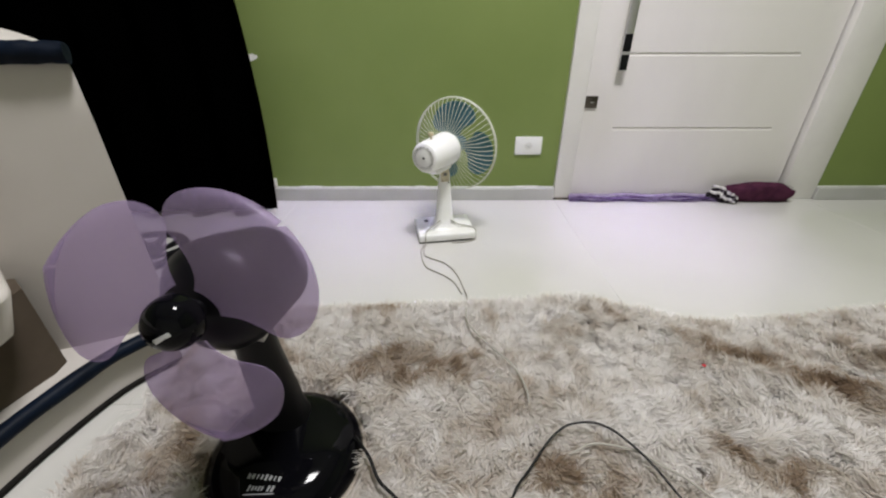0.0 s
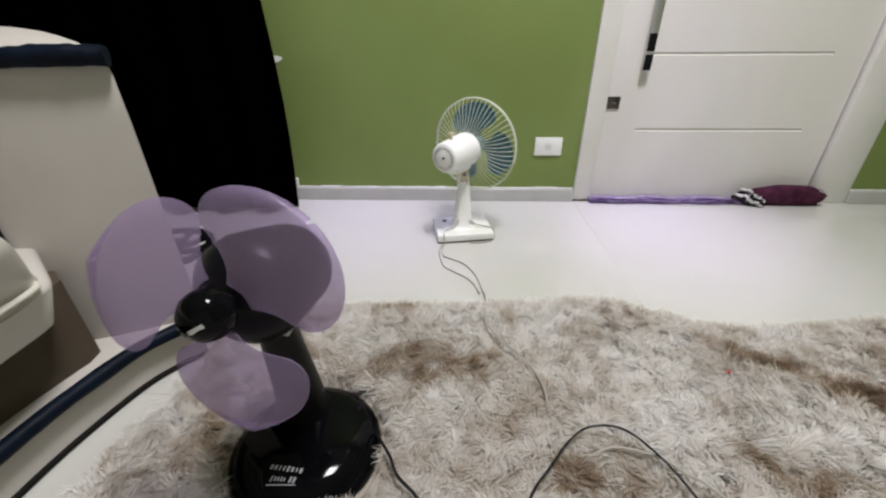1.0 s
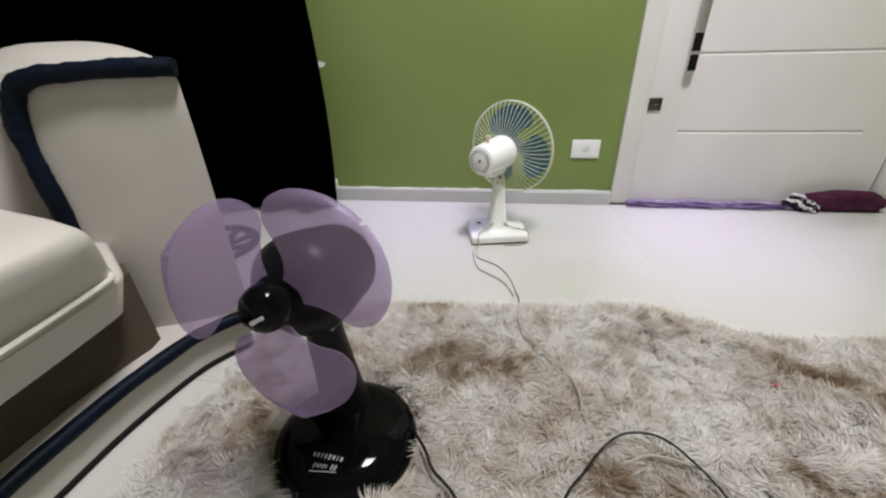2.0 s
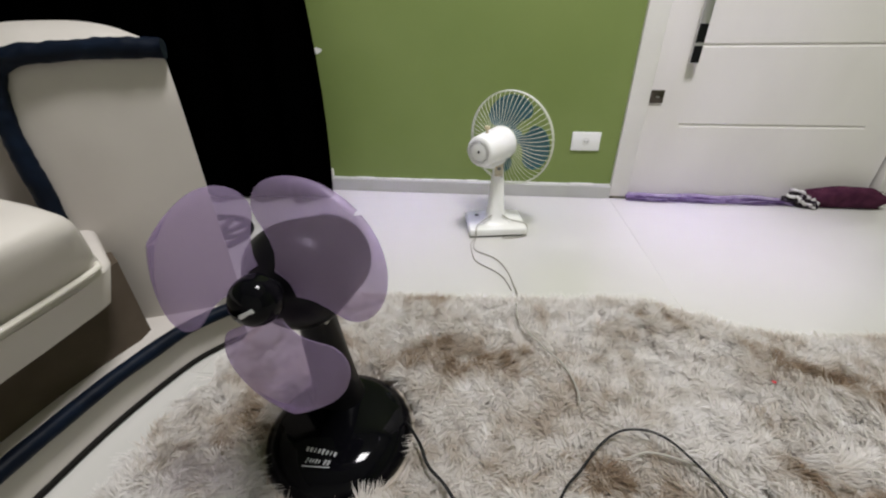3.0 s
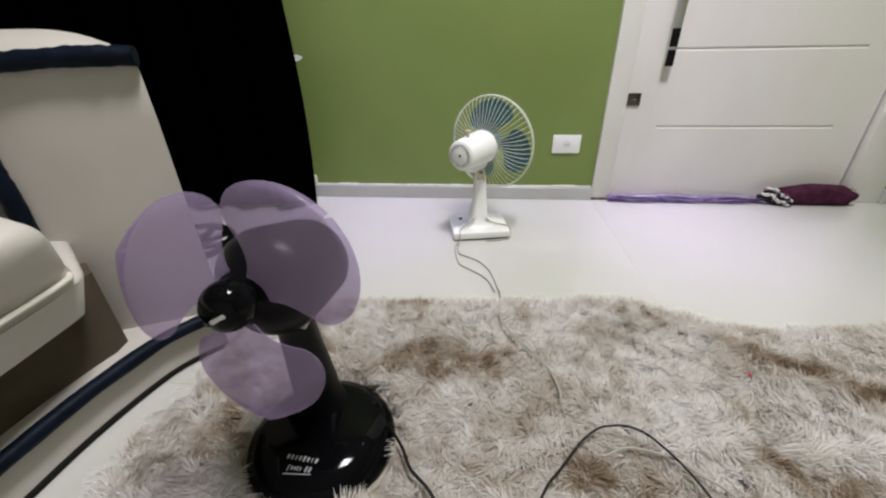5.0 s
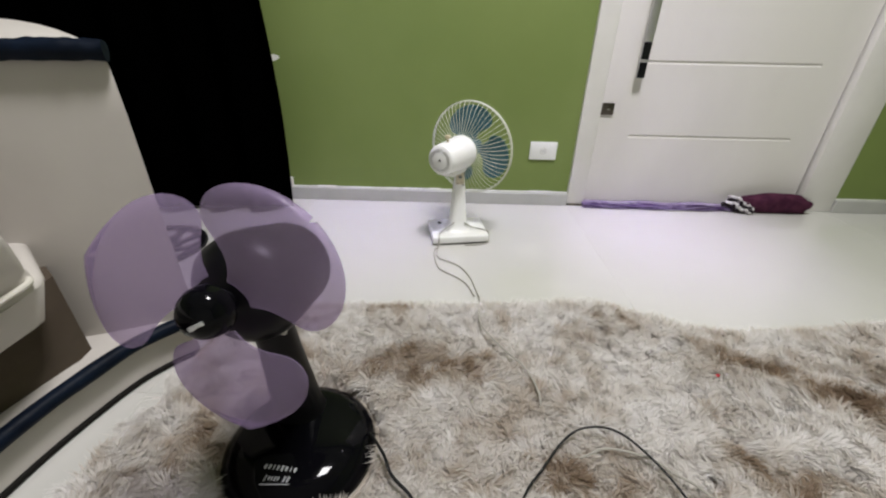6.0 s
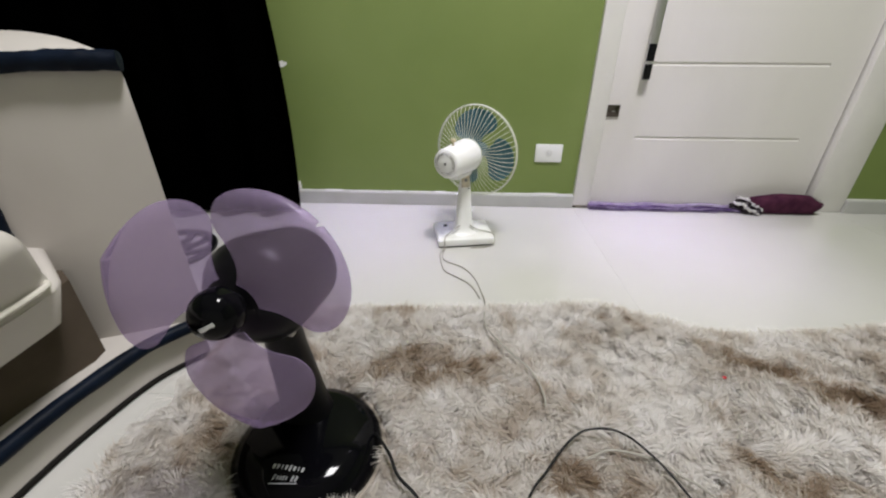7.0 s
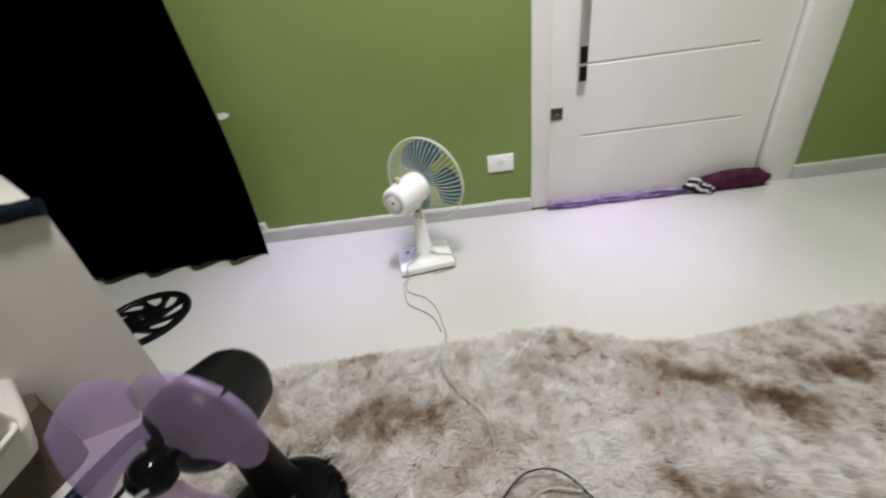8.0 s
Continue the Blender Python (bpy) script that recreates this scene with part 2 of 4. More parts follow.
structure("ceiling", box(X0 - 0.14, X1 + 0.14, Y0 - 0.14, WALL + 0.14, ROOM_H, ROOM_H + 0.1), M_PLASTER, "plain white plastered ceiling", "ceiling")
structure("wall_beyond_door", box(DOOR_L, DOOR_R, WALL + 0.14, WALL + 0.2, 0, DOOR_H), M_PLASTER, "white wall closing the doorway behind the door", "wall")

floor = structure("floor", box(X0 - 0.14, X1 + 0.14, Y0 - 0.14, WALL + 0.2, -0.12, -0.0009), M_GROUT, "white polished porcelain tile floor with thin grey joints", "floor")

# skirting with a ragged line of wall paint along its top
SK = WALL - 0.027


def skirting(x0, x1, name):
    bm = box(x0, x1, SK, WALL, 0, 0.053, 0.002, 1)
    ob = structure(name, bm, M_SKIRT, "grey tile skirting with a ragged painted top edge", "baseboard")
    rnd = random.Random(int(x0 * 100))
    x = x0
    bm = box(x0, x1, WALL - 0.004, WALL - 0.001, 0.0515, 0.0545, 0.0006, 1)
    while x < x1 - 0.01:
        w = rnd.uniform(0.012, 0.11)
        hh = rnd.choice((0.0006, 0.001, 0.0015, 0.003))
        b2 = box(x, min(x + w, x1), WALL - 0.008, WALL - 0.001, 0.0525 - hh * 0.3, 0.0540 + hh, 0.0008, 1)
        tmp = bpy.data.meshes.new("tmp")
        b2.to_mesh(tmp)
        b2.free()
        bm.from_mesh(tmp)
        bpy.data.meshes.remove(tmp)
        x += w + (rnd.uniform(0.0, 0.09) if rnd.random() < 0.8 else 0)
    part("paint_line", bm, M_SPLASH, ob, "dried white paint line", False)
    return ob


skirting(X0, 1.047, "baseboard_1")
skirting(2.162, X1, "baseboard_2")

# ---- door ----
door = thing("door_1", "closed white panelled door with shallow horizontal grooves", "door", None, "", "structure")


def grooved_leaf(x0, x1, xa, xb, z0, z1, grooves, y, g=0.0065, deep=0.0062):
    bm = bmesh.new()
    zs = [z0]
    for q in grooves:
        zs += [q - g, q + g]
    zs.append(z1)
    xs = [x0, xa, xb, x1]

    def quad(a, b, c, d):
        bm.faces.new([bm.verts.new(p) for p in (a, b, c, d)])

    for i in range(3):
        for k in range(len(zs) - 1):
            xl, xr, zl, zh = xs[i], xs[i + 1], zs[k], zs[k + 1]
            if i == 1 and k % 2 == 1:
                zm, yd = (zl + zh) / 2, y + deep
                quad((xl, y, zl), (xr, y, zl), (xr, yd, zm), (xl, yd, zm))
                quad((xl, yd, zm), (xr, yd, zm), (xr, y, zh), (xl, y, zh))
                bm.faces.new([bm.verts.new(p) for p in ((xl, y, zl), (xl, yd, zm), (xl, y, zh))])
                bm.faces.new([bm.verts.new(p) for p in ((xr, y, zh), (xr, yd, zm), (xr, y, zl))])
            else:
                quad((xl, y, zl), (xr, y, zl), (xr, y, zh), (xl, y, zh))
    back = y + 0.035
    quad((x0, y, z0), (x0, y, z1), (x0, back, z1), (x0, back, z0))
    quad((x1, y, z1), (x1, y, z0), (x1, back, z0), (x1, back, z1))
    quad((x0, y, z0), (x0, back, z0), (x1, back, z0), (x1, y, z0))
    quad((x0, y, z1), (x1, y, z1), (x1, back, z1), (x0, back, z1))
    quad((x0, back, z0), (x0, back, z1), (x1, back, z1), (x1, back, z0))
    bmesh.ops.remove_doubles(bm, verts=bm.verts[:], dist=1e-5)
    return bm


part("leaf", grooved_leaf(1.124, 2.012, 1.257, 1.895, 0.008, 2.03, (0.289, 0.557, 0.825, 1.093, 1.361, 1.63), 1.487), M_DOOR, door, "", False)
part("casing", box(1.048, 1.120, 1.456, 1.5, 0.0, 2.13, 0.004), M_CASING, door)
part("casing", box(2.018, 2.160, 1.456, 1.5, 0.0, 2.13, 0.004), M_CASING, door)
part("casing", box(1.120, 2.018, 1.456, 1.5, 2.04, 2.13, 0.004), M_CASING, door)
part("jamb", box(1.1, 1.122, 1.5, 1.62, 0.0, 2.04, 0.001), M_CASING, door)
part("jamb", box(2.014, 2.03, 1.5, 1.62, 0.0, 2.04, 0.001), M_CASING, door)
bar = part("pull_bar", box(1.222, 1.252, 1.456, 1.464, 0.503, 1.27, 0.0015), M_CHROME, door, "tall flat steel pull bar")
for za, zb in ((0.505, 0.556), (0.566, 0.622)):
    part("bar_inlay", box(1.2232, 1.2508, 1.4545, 1.4565, za, zb, 0.0006, 1), M_BLACK2, bar, "black inlay")
for z in (0.63, 1.16):
    part("standoff", lathe([(0.007, 0), (0.007, 0.023)], 16, axis_pose((1.237, 1.464, z), (0, 1, 0))), M_CHROME, bar)
part("casing_foot", box(1.042, 1.126, 1.4515, 1.456, 0.0, 0.009, 0.001), M_GRIME, door, "grimy dark foot of the casing")
lock = part("lock_plate", box(1.130, 1.176, 1.481, 1.487, 0.368, 0.412, 0.001), M_LOCK, door, "square dark nickel lock plate")
part("keyhole", lathe([(0.011, 0), (0.011, 0.003), (0.009, 0.004), (0.0, 0.004)], 24, axis_pose((1.153, 1.4815, 0.39), (0, -1, 0))), M_LOCK, lock)
part("key_slot", box(1.148, 1.159, 1.4765, 1.4775, 0.3885, 0.3915), M_CHROME, lock)

# ---- wall socket ----
socket = thing("wall_socket", "white rectangular wall socket plate with one round recess", "socket", pose(0.923, WALL, 0.2265))
part("plate", box(-0.054, 0.054, -0.008, 0, -0.036, 0.036, 0.003), M_SOCKET, socket)
part("recess_rim", tube([(0.0115 * math.cos(2 * math.pi * k / 28), -0.0082, 0.0115 * math.sin(2 * math.pi * k / 28)) for k in range(29)], 0.0016, 6, 0), M_RIM, socket)
for dx, dz in ((-0.005, 0), (0.005, 0), (0, -0.003)):
    part("pin_hole", lathe([(0.0019, 0), (0.0019, 0.0008), (0, 0.0008)], 10, axis_pose((dx, -0.0085, dz), (0, -1, 0))), M_GREYVENT, socket)

# chip of white filler on the wall
bm = prism([(-0.022, -0.010), (-0.008, -0.013), (0.010, -0.009), (0.021, -0.002), (0.023, 0.006), (0.012, 0.009), (0.004, 0.012), (-0.010, 0.009), (-0.021, 0.012), (-0.019, 0.001)], 0, 0.002)
bm.transform(Matrix.Translation((-0.117, WALL, 0.547)) @ pose(0, 0, 0, 90, 0, 0))
tagged(part("paint_chip", bm, M_SPLASH), "small bare white chip in the green wall paint", "paint chip")

# ---- curtain ----
def curtain():
    xs = np.linspace(-1.68, 0.0, 241)
    zs = np.concatenate([np.linspace(0, 0.12, 7), np.linspace(0.2, 2.45, 22)])
    bm = bmesh.new()
    grid = []
    for z in zs:
        row = []
        k = 1 - 0.55 * z / 2.45
        for x in xs:
            ph = (x + 0.06) * 2 * math.pi / 0.165
            ph += 0.7 * math.sin(x * 5.1)
            yy = 1.305 + k * 0.030 * math.cos(ph) + 0.012 * math.sin(x * 3.3 + z)
            yy -= 0.03 * min(1, max(0, (-x - 0.3) / 0.4)) * (1 - z / 2.45)
            xx = x - 0.062 + 0.016 * math.sin(z * 4.2) * max(0, 1 + x / 0.3)
            hem = 0.010 + 0.030 * (0.5 - 0.5 * math.cos(ph)) if z == 0 else z + 0.012
            row.append(bm.verts.new((xx, yy, hem)))
        grid.append(row)
    for a, b in zip(grid, grid[1:]):
        for i in range(len(xs) - 1):
            bm.faces.new((a[i], a[i + 1], b[i + 1], b[i]))
    ob = tagged(part("curtain", bm, M_BLACKCLOTH), "heavy black floor-length curtain hanging in folds", "curtain")
    so = ob.modifiers.new("cloth", "SOLIDIFY")
    so.thickness = 0.003
    return ob


curtain()

# ---- lattice gate beside the curtain ----
gate = thing("lattice_gate", "white metal lattice gate edge screwed to the wall", "gate", pose(-0.185, 1.440, 0))
part("upright", box(-0.009, 0.009, -0.008, 0.008, 0.045, 1.5, 0.002), M_CASING, gate)
for k in range(9):
    z = 0.10 + 0.155 * k
    part("cross_wire", tube([(-0.006, 0, z), (-0.055, 0.002, z + 0.032)], 0.003, 8, 0), M_CASING, gate)
    part("cross_wire", tube([(-0.006, 0, z + 0.105), (-0.048, 0.002, z + 0.072)], 0.003, 8, 0), M_CASING, gate)
br = part("wall_bracket", box(0.0, 0.068, 0.018, 0.032, 0.056, 0.092, 0.004), M_CASING, gate)
part("screw", lathe([(0.0045, 0), (0.004, 0.002), (0, 0.002)], 14, axis_pose((0.050, 0.018, 0.074), (0, -1, 0))), M_GREYVENT, br)

# ---- sofa ----
sofa = thing("sofa", "cream leatherette sofa with dark blue edging and pale piping", "sofa", pose(-0.4, 0.2, 0))
INV = sofa.matrix_basis.inverted()


def sofa_part(name, bm, mat, parent=None, label=""):
    bm.transform(INV)
    return part(name, bm, mat, parent or sofa, label)


FRONT = [(-0.150, -0.45), (-0.135, -0.2), (-0.122, 0.0), (-0.114, 0.135), (-0.100, 0.27), (-0.066, 0.405), (-0.03, 0.47), (0.012, 0.515)]
CURVE = [tuple(p)[:2] for p in glide([(x, y, 0) for x, y in FRONT], 5)]
BASE = CURVE + [(-0.38, 0.80), (-0.95, 0.60), (-0.95, -0.45)]
base = sofa_part("base", prism(BASE, 0.012, 0.10, 0.012), M_LEATHER)
sofa_part("base_strip", tube([(x + 0.001, y, 0.0058) for x, y in CURVE], 0.0055, 8, 0), M_DARK, base, "black strip along the floor")
sofa_part("base_edging", crumple(tube([(x + 0.010, y, 0.095) for x, y in CURVE], 0.0140, 12, 4), 0.05, 0.002), M_BLUE, base, "dark blue padded edging")


# panel added under the seat; its dark colour stands in for the overhang's shade
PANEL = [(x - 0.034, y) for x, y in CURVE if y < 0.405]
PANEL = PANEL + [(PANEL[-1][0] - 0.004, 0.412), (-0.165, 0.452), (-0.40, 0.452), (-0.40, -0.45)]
sofa_part("front_panel", prism(PANEL, 0.098, 0.262), M_TAUPE, None, "dark taupe panel that deepens the shade under the seat")


def seat_cushion():
    prof = [(-0.70, 0.30), (-0.09, 0.298), (-0.05, 0.300), (-0.036, 0.306), (-0.031, 0.315), (-0.028, 0.328), (-0.012, 0.352), (0.004, 0.385), (0.008, 0.408), (-0.004, 0.424), (-0.05, 0.440), (-0.20, 0.455), (-0.45, 0.45), (-0.70, 0.43)]
    prof = [tuple(p)[:2] for p in glide([(x, z, 0) for x, z in prof + prof[:1]], 4)][:-1]
    cx, cz = -0.35, 0.365
    rings = []
    ends = [(-0.45 + 0.035 * k, 1.0) for k in range(20)] + [(0.25, 1.0), (0.280, 0.999), (0.305, 0.994), (0.322, 0.985), (0.334, 0.968), (0.342, 0.94), (0.346, 0.90)]
    for y, q in ends:
        puff = 1 + 0.010 * math.sin(y * 9 + 1)
        rings.append([(cx + (x - cx) * q, y, cz + (z - cz) * puff * (q if q > 0.97 else q - (0.97 - q) * 1.2)) for x, z in prof])
    bm = loft(rings)
    for v in bm.verts:
        if v.co.y > 0.1 and v.co.z > 0.300:
            v.co.y -= 0.055 * min(1, (v.co.z - 0.300) / 0.120) * (v.co.y - 0.1) / 0.237
    return crumple(crumple(bm, 0.09, 0.006), 0.03, 0.002, 4.0)


APRON = [(-0.050, -0.45), (-0.042, -0.1), (-0.037, 0.1), (-0.034, 0.22), (-0.034, 0.315), (-0.038, 0.336), (-0.050, 0.350), (-0.160, 0.440), (-0.40, 0.448), (-0.40, -0.45)]
apron = prism(APRON, 0.240, 0.312, 0.012)
for v in apron.verts:
    if v.co.z < 0.25 and v.co.y > -0.4:
        v.co.x -= 0.032
        v.co.z -= 0.010
sofa_part("seat_apron", crumple(apron, 0.08, 0.003), M_LEATHER)
cushion = sofa_part("seat_cushion", seat_cushion(), M_LEATHER)
sofa_part("piping", tube([(-0.024, -0.45, 0.317), (-0.024, 0.0, 0.315), (-0.024, 0.2, 0.315), (-0.025, 0.30, 0.317), (-0.035, 0.32, 0.318)], 0.0046, 8), M_PIPE, cushion, "pale piping")

A, B = Vector((0.024, 0.522, 0)), Vector((-0.200, 0.424, 0))
OUT = Vector((-0.80, 0.60, 0))
N = Vector((0.4, -0.92, 0)).normalized()


def arm_body():
    n = 12
    bm = bmesh.new()
    rows = []
    for k in range(n + 1):
        f = k / n
        q = A.lerp(B, f)
        bulge = 0.010 * math.sin(math.pi * f)
        col = []
        for z in (0.09, 0.2, 0.35, 0.5, 0.575):
            col.append(bm.verts.new(q + N * bulge * 0.6 * math.sin(math.pi * min(1, z / 0.6)) + Vector((0, 0, z))))
        for d, up in ((0.012, 0.61), (0.06, 0.630), (0.14, 0.642), (0.25, 0.644), (0.40, 0.615), (0.46, 0.57), (0.47, 0.09)):
            crown = (1 - abs(2 * f - 1) ** 3.0)
            z = up if up < 0.1 else 0.585 + (up - 0.585) * (0.60 + 0.40 * crown) if up > 0.59 else up
            col.append(bm.verts.new(q + OUT * d + Vector((0, 0, z))))
        rows.append(col)
    m = len(rows[0])
    for a, b in zip(rows, rows[1:]):
        for i in range(m - 1):
            bm.faces.new((a[i], b[i], b[i + 1], a[i + 1]))
    bm.faces.new(rows[0])
    bm.faces.new(list(reversed(rows[-1])))
    for a, b in zip(rows, rows[1:]):
        bm.faces.new((a[0], a[-1], b[-1], b[0]))
    bmesh.ops.recalc_face_normals(bm, faces=bm.faces[:])
    return bm


arm = sofa_part("arm", crumple(arm_body(), 0.14, 0.004), M_LEATHER)
TOP = [A + N * 0.004 + Vector((0.003, 0, 0.601)), A.lerp(B, 0.3) + N * 0.006 + Vector((0, 0, 0.602)), A.lerp(B, 0.58) + N * 0.006 + Vector((0, 0, 0.600)), A.lerp(B, 0.80) + N * 0.009 + Vector((0, 0, 0.594)), A.lerp(B, 0.92) + N * 0.008 + Vector((0, 0, 0.577)), A.lerp(B, 0.985) + N * 0.006 + Vector((0, 0, 0.535)), B + N * 0.006 + Vector((0, 0, 0.47)), B + N * 0.006 + Vector((0, 0, 0.38)), B + N * 0.006 + Vector((0, 0, 0.28))]
sofa_part("arm_edging", crumple(crumple(tube(TOP, 0.0148, 16, 14), 0.05, 0.0025), 0.012, 0.0024, 2.0), M_BLUE, arm, "dark blue padded edging, wrinkled at the corner")


def backrest():
    rings = []
    for y, s in ((-0.45, 1.0), (-0.2, 1.0), (0.0, 1.0), (0.2, 1.0), (0.4, 1.0), (0.55, 0.99), (0.60, 0.96), (0.62, 0.88)):
        prof = [(-0.95, 0.1), (-0.42, 0.1), (-0.36, 0.20), (-0.345, 0.35), (-0.36, 0.47), (-0.40, 0.54), (-0.50, 0.57), (-0.75, 0.57), (-0.95, 0.53)]
        rings.append([(-0.65 + (x + 0.65) * s, y, 0.32 + (z - 0.32) * s) for x, z in prof])
    return loft(rings)


sofa_part("backrest", backrest(), M_LEATHER)

# ---- round black grille on the floor ----
def round_grille():
    bm = bmesh.new()
    R, spokes = 0.155, 9

    def ring(ra, rb, seg=72, z0=0.0, z1=0.012):
        prof = [(ra, z0), (ra, z1 - 0.002), (ra + 0.002, z1), (rb - 0.003, z1), (rb, z1 - 0.004), (rb, z0)]
        vs = [[bm.verts.new((r * math.cos(2 * math.pi * i / seg), r * math.sin(2 * math.pi * i / seg), z)) for r, z in prof] for i in range(seg)]
        for i in range(seg):
            a, b = vs[i], vs[(i + 1) % seg]
            for k in range(len(prof)):
                bm.faces.new((a[k], b[k], b[(k + 1) % len(prof)], a[(k + 1) % len(prof)]))

    ring(0.128, R)
    ring(0.012, 0.062, 48)
    for s in range(spokes):
        a0 = 2 * math.pi * s / spokes
        rows = []
        for k in range(7):
            f = k / 6
            r = 0.058 + (0.132 - 0.058) * f
            half = 0.009 + 0.016 * abs(2 * f - 1) ** 1.8
            a = a0 + 0.5 * f
            c, t = Vector((math.cos(a), math.sin(a), 0)), Vector((-math.sin(a), math.cos(a), 0))
            rows.append([bm.verts.new(c * r + t * q + Vector((0, 0, z))) for q, z in ((-half, 0), (-half, 0.010), (half, 0.010), (half, 0))])
        for a, b in zip(rows, rows[1:]):
            for k in range(4):
                bm.faces.new((a[k], b[k], b[(k + 1) % 4], a[(k + 1) % 4]))
    bmesh.ops.recalc_face_normals(bm, faces=bm.faces[:])
    ob = part("round_grille", bm, M_BLACK2)
    ob.matrix_basis = pose(-0.41, 0.98, 0.0005, 0, 0, 20)
    return tagged(ob, "round black plastic grille with leaf-shaped openings lying on the floor", "grille")


round_grille()

# ---- rug ----
RX0, RX1, RY0 = 0.03, 2.05, -0.55
EDGE = ((0.0, 0.60), (0.1, 0.645), (0.2, 0.655), (0.33, 0.664), (0.56, 0.672), (0.84, 0.685), (0.91, 0.688), (1.04, 0.648), (1.12, 0.612), (1.2, 0.602), (1.41, 0.622), (1.6, 0.648), (1.85, 0.64), (2.1, 0.62))
BFAN = (0.32, 0.28)


def edge_y(x):
    return np.interp(x, [e[0] for e in EDGE], [e[1] for e in EDGE])


def soft_noise(x, y, cell, seed):
    rng = np.random.RandomState(seed)
    g = rng.rand(128, 128)
    u, v = x / cell + 40.0, y / cell + 40.0
    i, j = np.floor(u).astype(int), np.floor(v).astype(int)
    a, b = u - i, v - j
    a, b = a * a * (3 - 2 * a), b * b * (3 - 2 * b)
    g0 = lambda p, q: g[p % 128, q % 128]
    return (g0(i, j) * (1 - a) + g0(i + 1, j) * a) * (1 - b) + (g0(i, j + 1) * (1 - a) + g0(i + 1, j + 1) * a) * b


def rug_height(x, y):
    lift = 0.012 + 0.014 * soft_noise(x, y, 0.16, 5)
    lift = lift + 0.012 * np.exp(-((x - 0.86) / 0.16) ** 2 - ((y - 0.66) / 0.07) ** 2)
    lift = lift + 0.014 * np.exp(-((x - 1.65) / 0.2) ** 2 - ((y - 0.58) / 0.1) ** 2)
    d = np.hypot(x - BFAN[0], y - BFAN[1])
    return lift * np.clip((d - 0.09) / 0.06, 0.0, 1) + 0.010


# dyed patches: centre, half-lengths, turn in degrees, strength
PATCHES = ((0.50, 0.450, 0.16, 0.045, 4, 0.85), (1.20, 0.470, 0.09, 0.040, -12, 0.78), (1.32, 0.385, 0.07, 0.035, -30, 0.9), (0.15, 0.30, 0.06, 0.05, 50, 0.45),
           (0.78, 0.215, 0.08, 0.035, -10, 0.62), (0.92, 0.600, 0.11, 0.028, -18, 0.42), (0.42, 0.62, 0.09, 0.022, 0, 0.45), (1.50, 0.49, 0.10, 0.03, 8, 0.7),
           (0.68, 0.33, 0.05, 0.03, 40, 0.45), (1.60, 0.36, 0.12, 0.03, -8, 0.6), (1.08, 0.24, 0.10, 0.03, -20, 0.6), (1.75, 0.55, 0.1, 0.03, 0, 0.6))


def rug_dye(x, y):
    wx = x + 0.05 * (soft_noise(x, y, 0.06, 11) - 0.5)
    wy = y + 0.05 * (soft_noise(x, y, 0.06, 12) - 0.5)
    d = 0.10 + 0.52 * np.clip(soft_noise(wx, wy * 1.7, 0.075, 13) - 0.40, 0, 1) + 0.38 * (soft_noise(wx, wy, 0.022, 14) - 0.42)
    for cx, cy, a, b, turn, s in PATCHES:
        c, n = math.cos(radians(turn)), math.sin(radians(turn))
        u, v = (wx - cx) * c + (wy - cy) * n, -(wx - cx) * n + (wy - cy) * c
        d = d + s * np.exp(-1.1 * ((u / (1.1 * a)) ** 2 + (v / (1.4 * b)) ** 2)) * (0.30 + 0.95 * soft_noise(wx, wy, 0.022, 15))
    return d


